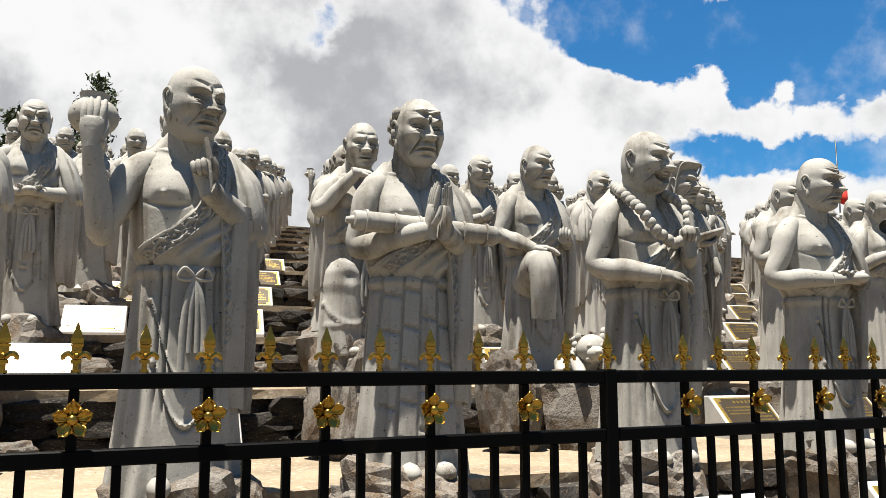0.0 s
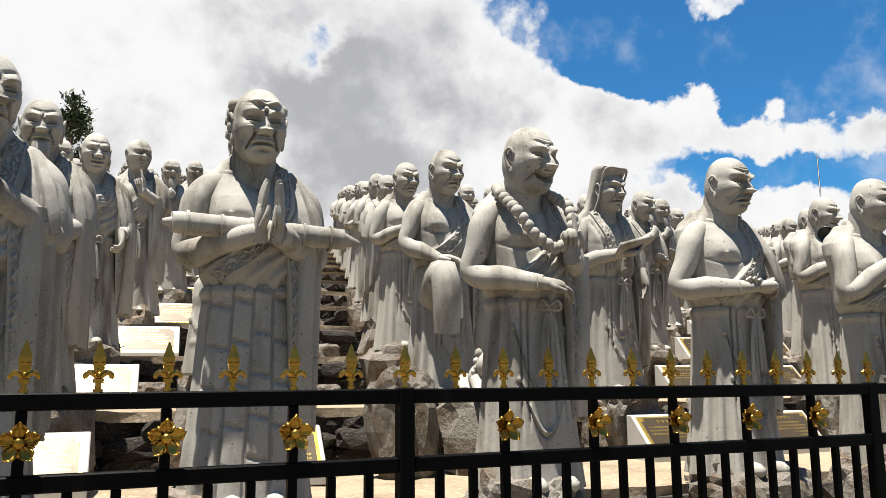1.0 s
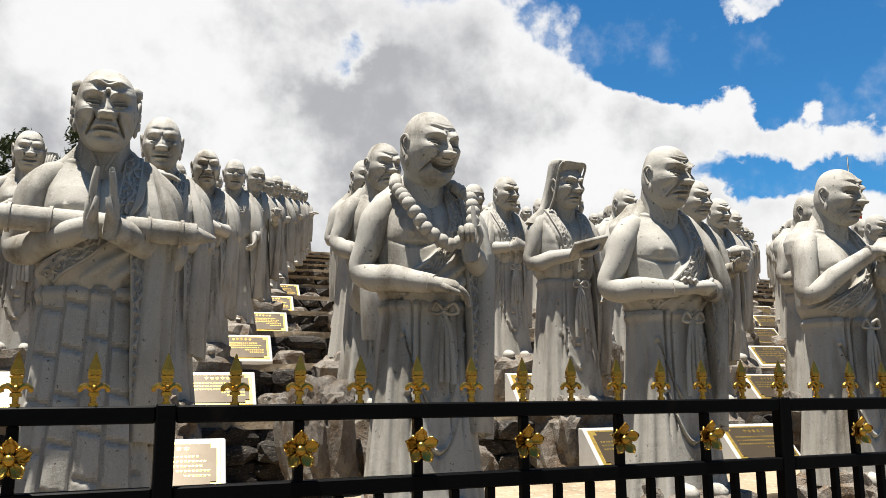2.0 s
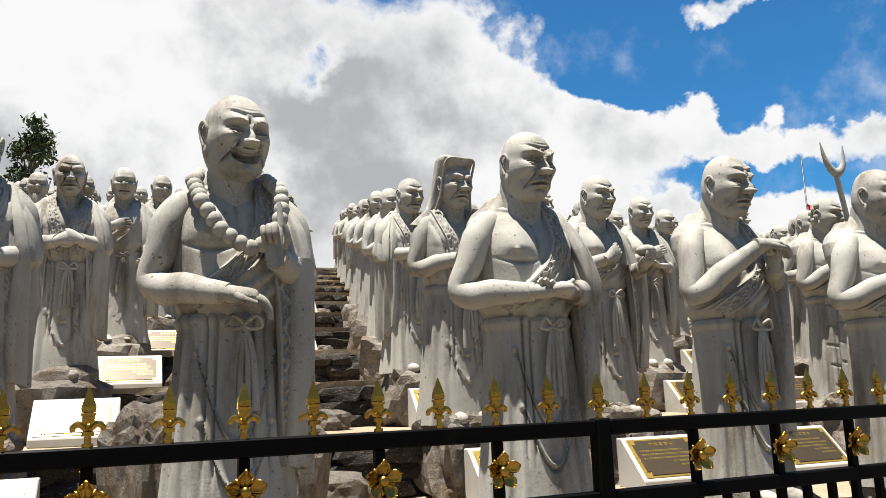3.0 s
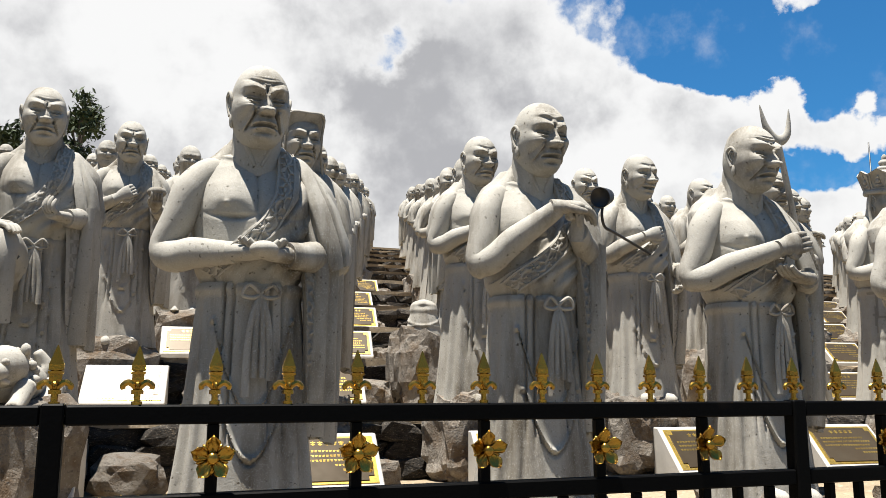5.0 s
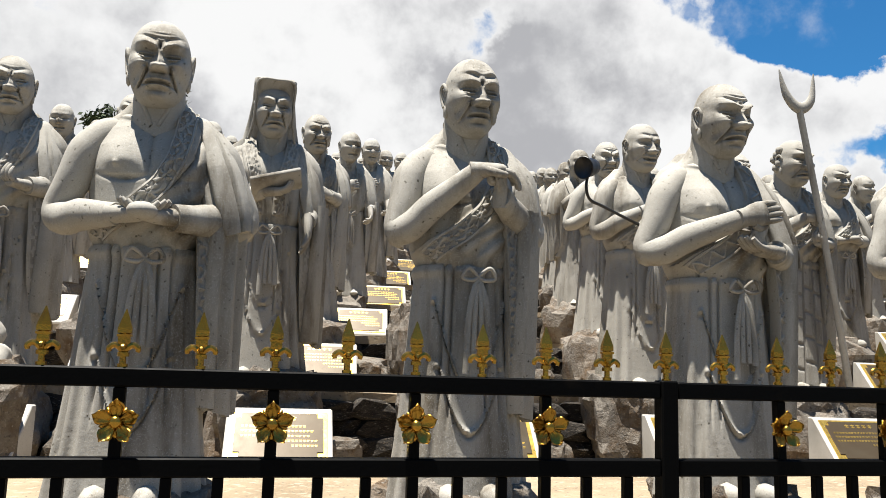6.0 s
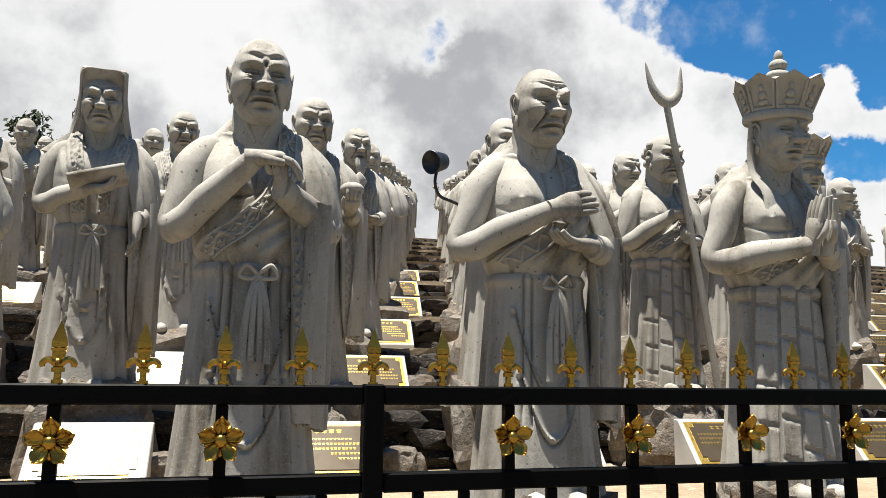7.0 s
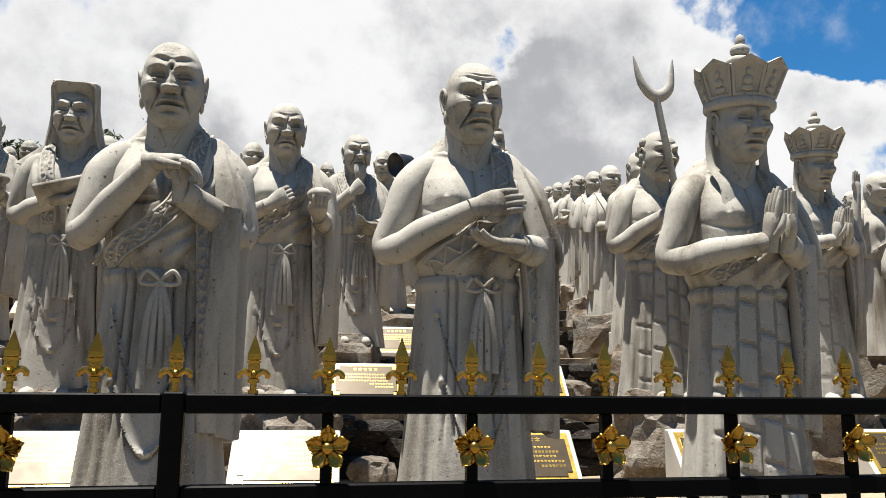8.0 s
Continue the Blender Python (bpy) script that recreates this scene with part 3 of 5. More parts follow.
def body_shape(k, o, rng, res):
    n = (40, 88, 216)[res]
    al = np.linspace(0, 2 * math.pi, n, endpoint=False)
    al = al - 0.35 * np.sin(al - math.pi / 2) * -1   # closer spaced over the front
    ca, sa = np.cos(al), np.sin(al)
    robe = o.get("robe", "shawl")
    ph = rng.uniform(0, 6, 6)
    # skirt
    rings, sunken = [], []
    for z in np.linspace(0.0, 0.95, (18, 48, 104)[res]):
        f = z / 0.95
        rx = 0.290 - 0.060 * f + 0.03 * (1 - f) ** 3
        ry = 0.215 - 0.035 * f + 0.03 * (1 - f) ** 3
        x, y = rx * np.sign(ca) * np.abs(ca) ** 0.85, ry * np.sign(sa) * np.abs(sa) ** 0.85
        side = step(np.abs(x), 0.13, 0.20)
        wave = np.cos(al * 15 + ph[0] + 0.8 * math.sin(z * 3 + ph[1]))
        d = 0.017 * side * np.sign(wave) * np.abs(wave) ** 0.6 * (0.3 + 0.7 * (1 - f)) * (1 - step(np.full(n, z), 0.80, 0.91))
        d += 0.007 * np.cos(al * 7 + ph[2] + z * 2) * (1 - f)
        fr = (sa < 0)
        if robe == "patch" or o.get("patch"):
            # long upright panels, parted by staggered short bands
            across = x / (0.125 - 0.030 * f) + 0.30 * (1 - f) + 0.15
            panel = np.floor(across)
            dx = np.abs(across - panel - 0.5)
            up = z * 5.6 + 0.9 * np.sin(panel * 2.3 + 1.0) + 1.2 * x
            dz = np.abs(up - np.floor(up) - 0.5)
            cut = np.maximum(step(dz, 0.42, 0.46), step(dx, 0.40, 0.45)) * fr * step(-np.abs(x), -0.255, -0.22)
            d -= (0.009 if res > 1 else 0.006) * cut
            # the cut-in bands are of the darker, rougher granite
            sunken.append(cut > 0.45)
        else:
            for sag, z0, half in ((0.34, 0.60, 0.16), (0.26, 0.34, 0.14)):
                arc = z0 - sag * (1 - np.minimum(1, (x / half) ** 2)) + 0.20
                d += (0.018 * gauss(z, arc, 0.010) - 0.018 * gauss(z, arc - 0.020, 0.008)) * fr * step(-np.abs(x), -half - 0.03, -half)
            for c0, sl in ((-0.155, 0.03), (-0.115, 0.03), (0.155, -0.03), (0.08, -0.01)):
                d -= 0.020 * fr * gauss(x, c0 + sl * f, 0.006) * step(z, 0.25, 0.45)
        d += 0.014 * gauss(z, 0.925, 0.022)
        rings.append(np.stack([x * (1 + d / rx), y * (1 + d / ry) + 0.0, np.full(n, z)], 1))
    k.loft(rings, sunken or None)
    # belt knot with falling ends
    if robe != "patch" and o.get("knot", True):
        y0 = -0.221
        for s in (-1, 1):
            k.tube([(0.02, y0, 0.90), (0.02 + s * 0.05, y0 - 0.02, 0.935), (0.02 + s * 0.078, y0 - 0.012, 0.895), (0.02 + s * 0.03, y0 - 0.01, 0.885), (0.02, y0, 0.90)], [0.0085] * 5, 8)
            k.tube([(0.02, y0, 0.90), (0.02 + s * 0.03, y0 - 0.012, 0.82), (0.02 + s * 0.048, y0 - 0.012, 0.68), (0.02 + s * 0.05, y0 - 0.014, 0.54 + 0.03 * s)], [0.010, 0.013, 0.016, 0.018], 8, 0.6)
            k.tube([(0.02, y0, 0.90), (0.02 + s * 0.012, y0 - 0.014, 0.80), (0.02 + s * 0.016, y0 - 0.014, 0.70), (0.02 + s * 0.018, y0 - 0.016, 0.58)], [0.009, 0.011, 0.012, 0.012], 8, 0.6)
    # feet
    for s in (-1, 1):
        k.ball((s * 0.10, -0.22, 0.035), (0.055, 0.12, 0.05), 12)
    # trunk
    zs = np.linspace(0.86, 1.565, (18, 44, 120)[res])
    wx = np.interp(zs, [0.86, 1.0, 1.12, 1.25, 1.35, 1.43, 1.48, 1.52, 1.565], [0.190, 0.222, 0.232, 0.246, 0.256, 0.246, 0.208, 0.150, 0.105])
    wy = np.interp(zs, [0.86, 1.0, 1.12, 1.25, 1.35, 1.43, 1.48, 1.52, 1.565], [0.150, 0.186, 0.188, 0.185, 0.178, 0.158, 0.135, 0.110, 0.090])
    belly = o.get("belly", 0.0)
    rings = []
    for z, rx, ry in zip(zs, wx, wy):
        x, y = rx * np.sign(ca) * np.abs(ca) ** 0.85, ry * np.sign(sa) * np.abs(sa) ** 0.85
        fr = step(-sa, -0.1, 0.25)
        ax = np.abs(x)
        d = belly * gauss(z, 1.08, 0.12) * gauss(x, 0, 0.16)
        d = d + 0.032 * gauss(ax, 0.108, 0.080) * ridge(z, 1.285, 0.11, 0.045) - 0.024 * gauss(z, 1.205 + 1.6 * (ax - 0.1) ** 2, 0.010) * gauss(ax, 0.105, 0.080)
        d = d + 0.012 * gauss(np.hypot(ax - 0.125, z - 1.262), 0, 0.010)
        d = d - 0.014 * gauss(x, 0, 0.010) * step(z, 1.2, 1.26) + 0.014 * gauss(z, 1.475 - 0.25 * (0.1 - ax), 0.012) * gauss(ax, 0.10, 0.07)
        d = d * fr
        back = 1 - fr
        if robe in ("shawl", "patch"):
            edge = np.interp(z, [0.98, 1.05, 1.12, 1.20, 1.30, 1.40, 1.50, 1.56], [-0.26, -0.19, -0.075, 0.015, 0.070, 0.088, 0.095, 0.095])
            s = x - edge
        elif robe == "open":
            edge = 0.030 + 0.075 * step(z, 1.10, 1.5)
            s = ax - edge
        else:
            s = -np.ones(n) + (z < 1.04) * 2.0
        cloth = np.maximum(step(s, -0.002, 0.008), back)
        wv = np.sin(s * (58 if robe != "open" else 70) + ph[3] + 1.2 * np.sin(z * 5 + ph[1]))
        folds = 0.010 * np.sign(wv) * np.abs(wv) ** 0.7 * step(s, 0.09, 0.12) * (0.45 + 0.55 * step(s, 0.14, 0.26))
        d = d * (1 - 0.6 * cloth) + cloth * (0.032 * step(z, 0.90, 1.04) + folds) - fr * 0.020 * gauss(s, 0.096, 0.006)
        rings.append(np.stack([x * (1 + d / rx), y * (1 + d / ry) + 0.090 * step(z, 1.20, 1.52), np.full(n, z)], 1))
    k.loft(rings)
    if robe in ("shawl", "patch", "open"):
        chest_band(k, robe, zs, rings, res, o.get("trim", "scroll"))
    # neck and collar muscles
    k.tube([(0, 0.02, 1.42), (0, 0.0, 1.52), (0, -0.02, 1.64)], [0.130, 0.116, 0.108], 24)
    for s in (-1, 1):
        k.tube([(s * 0.014, -0.108, 1.435), (s * 0.058, -0.090, 1.53), (s * 0.088, -0.035, 1.63)], [0.008, 0.014, 0.018], 10)
        k.tube([(s * 0.05, 0.04, 1.565), (s * 0.13, 0.03, 1.475), (s * 0.21, 0.01, 1.412)], [0.055, 0.052, 0.050], 12)
    # arms
    for s, arm in ((-1, o["right"]), (1, o["left"])):
        sh, el, wr = np.array((s * 0.245, 0.0, 1.385)), np.array(arm["elbow"]) * (0.91, 1, 1), np.array(arm["wrist"])
        covered = arm.get("covered", False)
        g = 1.12 if covered else 1.0
        fore = wr - el
        sides = (9, 14, 20)[res]
        k.tube([(s * 0.15, 0.015, 1.430), (s * 0.215, 0.008, 1.402), sh * 0.80 + el * 0.20 + (s * 0.014, -0.006, 0.0), sh * 0.45 + el * 0.55 + (s * 0.010, -0.004, 0), el + (s * 0.004, 0.012, 0.02),
                el + fore * 0.16 + (0, -0.004, -0.014), el + fore * 0.42, el + fore * 0.75, wr],
               [0.052 * g, 0.072 * g, 0.081 * g, 0.074 * g, 0.062 * g, 0.064 * g, 0.063 * g, 0.050 * g, 0.041 * (1.25 if covered else 1.0)], sides)
        k.ball(el + (0, 0.004, 0.0), 0.060 * g, 12)
        if covered:
            # the cloak that falls over the upper arm in upright folds
            b = np.linspace(0, 2 * math.pi, (26, 64, 130)[res], endpoint=False)
            low = el * 0.72 + wr * 0.28
            rr = []
            for q in np.linspace(0, 1, (8, 20, 40)[res]):
                z = 1.505 - (1.505 - low[2] + 0.05) * q
                e = q ** 0.8
                c = np.array((s * (0.185 + max(0.085, abs(el[0]) - 0.235) * e), 0.03 - 0.06 * q, 0.0))
                hx, hy = 0.036 + 0.066 * min(1, 2.0 * q) ** 0.6 + 0.030 * q, 0.055 + 0.070 * min(1, 2.2 * q) ** 0.6 + 0.055 * q
                hx, hy = hx * (1 - 0.30 * q ** 5), hy * (1 - 0.25 * q ** 5)
                wv = np.sin(b * 8 + ph[4] + 0.6 * np.sin(b * 3 + ph[2]) + 0.5 * math.sin(q * 4))
                bump = (0.006 - 0.030 * np.maximum(0, wv) ** 5) * step(q, 0.06, 0.4)
                rr.append(c + np.stack([(hx + bump) * np.sign(np.cos(b)) * np.abs(np.cos(b)) ** 0.9, (hy + bump) * np.sin(b), z + 0.02 * q * np.cos(b * 2 + 1)], 1))
            k.loft(rr[::-1])
        hand_shape(k, wr, arm.get("way", wr - el), arm.get("palm", (0, 0, 1)), arm.get("curl", 0.2), 1.08, s, arm.get("point", False), arm.get("spread", 0.0))
        if covered:
            # sleeve that hangs from the forearm in folds
            m = el * 0.70 + wr * 0.30
            lo = arm.get("hem", 0.36)
            dirn = unit((wr - el) * (1, 1, 0)) * 0.7 + np.array((0.3 * s, 0, 0))
            dirn = unit(dirn)
            nrm = np.array((-dirn[1], dirn[0], 0))
            b = np.linspace(0, 2 * math.pi, (32, 60, 120)[res], endpoint=False)
            rr = []
            for q in np.linspace(0, 1, (10, 24, 44)[res]):
                z = (m[2] + 0.055) * (1 - q) + lo * q
                w = 0.128 - 0.01 * q + 0.035 * math.sin(q * 2.6)
                c = np.array((m[0] + s * 0.03 * (1 - q), m[1] + 0.06 * q + 0.03, 0))
                u = np.cos(b)
                wv = np.sin(u * 10 + ph[4] + q * 1.2)
                fold = 0.026 * np.sign(wv) * np.abs(wv) ** 0.7 * (0.4 + 0.6 * q) + 0.006 * np.sin(u * 19 + ph[5])
                thick = 0.060 + 0.02 * q
                v = np.sin(b) * thick + fold * np.sign(np.sin(b)) * np.abs(np.sin(b))
                hem = -0.05 * np.cos(u * 2.2 + 0.4) * q - 0.05 * u * q * s
                rr.append(c + np.outer(u * w, dirn) + np.outer(v, nrm) + np.stack([0 * u, 0 * u, z + hem], 1))
            k.loft(rr[::-1])
            # ornamented border of the robe that falls in front
            if o.get("border", True):
                x0 = m[0] - s * 0.07
                nl, nw = ((10, 5), (40, 10), (110, 22))[res]
                rr, sunken = [], []
                for q in np.linspace(0, 1, nl):
                    z = (m[2] + 0.05) * (1 - q) + (lo - 0.02) * q
                    cx = x0 + s * (0.015 * math.sin(q * 5) + 0.09 * q * q)
                    cy = m[1] - 0.055 - 0.03 * math.sin(q * 3.0) + 0.07 * q * q
                    u = np.linspace(-1, 1, nw)
                    orn = ornament(o.get("trim", "scroll"), q * (m[2] - lo), u * 0.048, 0.048)
                    rim = gauss(np.abs(u), 0.88, 0.10)
                    # darker granite wherever the border's relief is low
                    sunken.append(np.concatenate([(orn < 0.34) & (np.abs(u) < 0.74) & (res > 0), np.zeros(nw, bool)]))
                    y = cy - 0.009 * orn * (np.abs(u) < 0.74) - 0.010 * rim + 0.02 * u * s
                    frontp = np.stack([cx + 0.048 * u, y, z + 0 * u], 1)
                    backp = np.stack([cx + 0.048 * u[::-1], np.full(nw, cy + 0.05), z + 0 * u], 1)
                    rr.append(np.concatenate([frontp, backp]))
                k.loft(rr[::-1], sunken[::-1])
    for piece in o.get("extras", ()):
        kind, a = piece[0], piece[1:]
        if kind == "tube":
            k.tube(*a)
        elif kind == "ball":
            k.ball(*a)
        elif kind == "box":
            k.prism(a[0], a[1], 0.006, pose(0, 0, 0, *a[2]))
        elif kind == "hand":
            hand_shape(k, *a)


def beads(sh, r, pts, n):
    pts = np.asarray(pts, float)
    seg = np.concatenate([[0], np.cumsum(np.linalg.norm(np.diff(pts, axis=0), axis=1))])
    for q in np.linspace(0, seg[-1], n):
        sh.ball([np.interp(q, seg, pts[:, i]) for i in range(3)], r, 14)


def statue_mesh(o, seed, res):
    """Carves one figure as a single mesh."""
    Shape.subs = (1, 4, 6)[res]
    Shape.most = (7, 99, 99)[res]
    rng = np.random.default_rng(seed)
    k = Shape()
    body_shape(k, o, rng, res)
    k.v = [v * (0.885, 0.91, 1.0) for v in k.v]
    out = k
    head_shape(out, o.get("head", {}), res)
    if "beads" in o:
        beads(out, *o["beads"])
    v, f = out.arrays()
    Shape.subs, Shape.most = 5, 99
    me = bpy.data.meshes.new("statue")
    me.from_pydata([tuple(a) for a in v], [], f)
    me.materials.append(GRANITE)
    me.materials.append(SUNKEN_GRANITE)
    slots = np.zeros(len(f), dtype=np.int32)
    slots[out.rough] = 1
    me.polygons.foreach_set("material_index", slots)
    me.polygons.foreach_set("use_smooth", [True] * len(me.polygons))
    me.update()
    me.set_sharp_from_angle(angle=radians(62))
    return me


def arm(elbow, wrist, **kw):
    return dict(elbow=elbow, wrist=wrist, **kw)


R_REST = arm((-0.425, 0.0, 1.07), (-0.10, -0.27, 1.05), way=(1, -0.25, 0), palm=(0, 0, 1))
L_COV = arm((0.445, 0.0, 1.08), (0.12, -0.27, 1.05), way=(-1, -0.25, 0), palm=(0, 0, 1), covered=True)
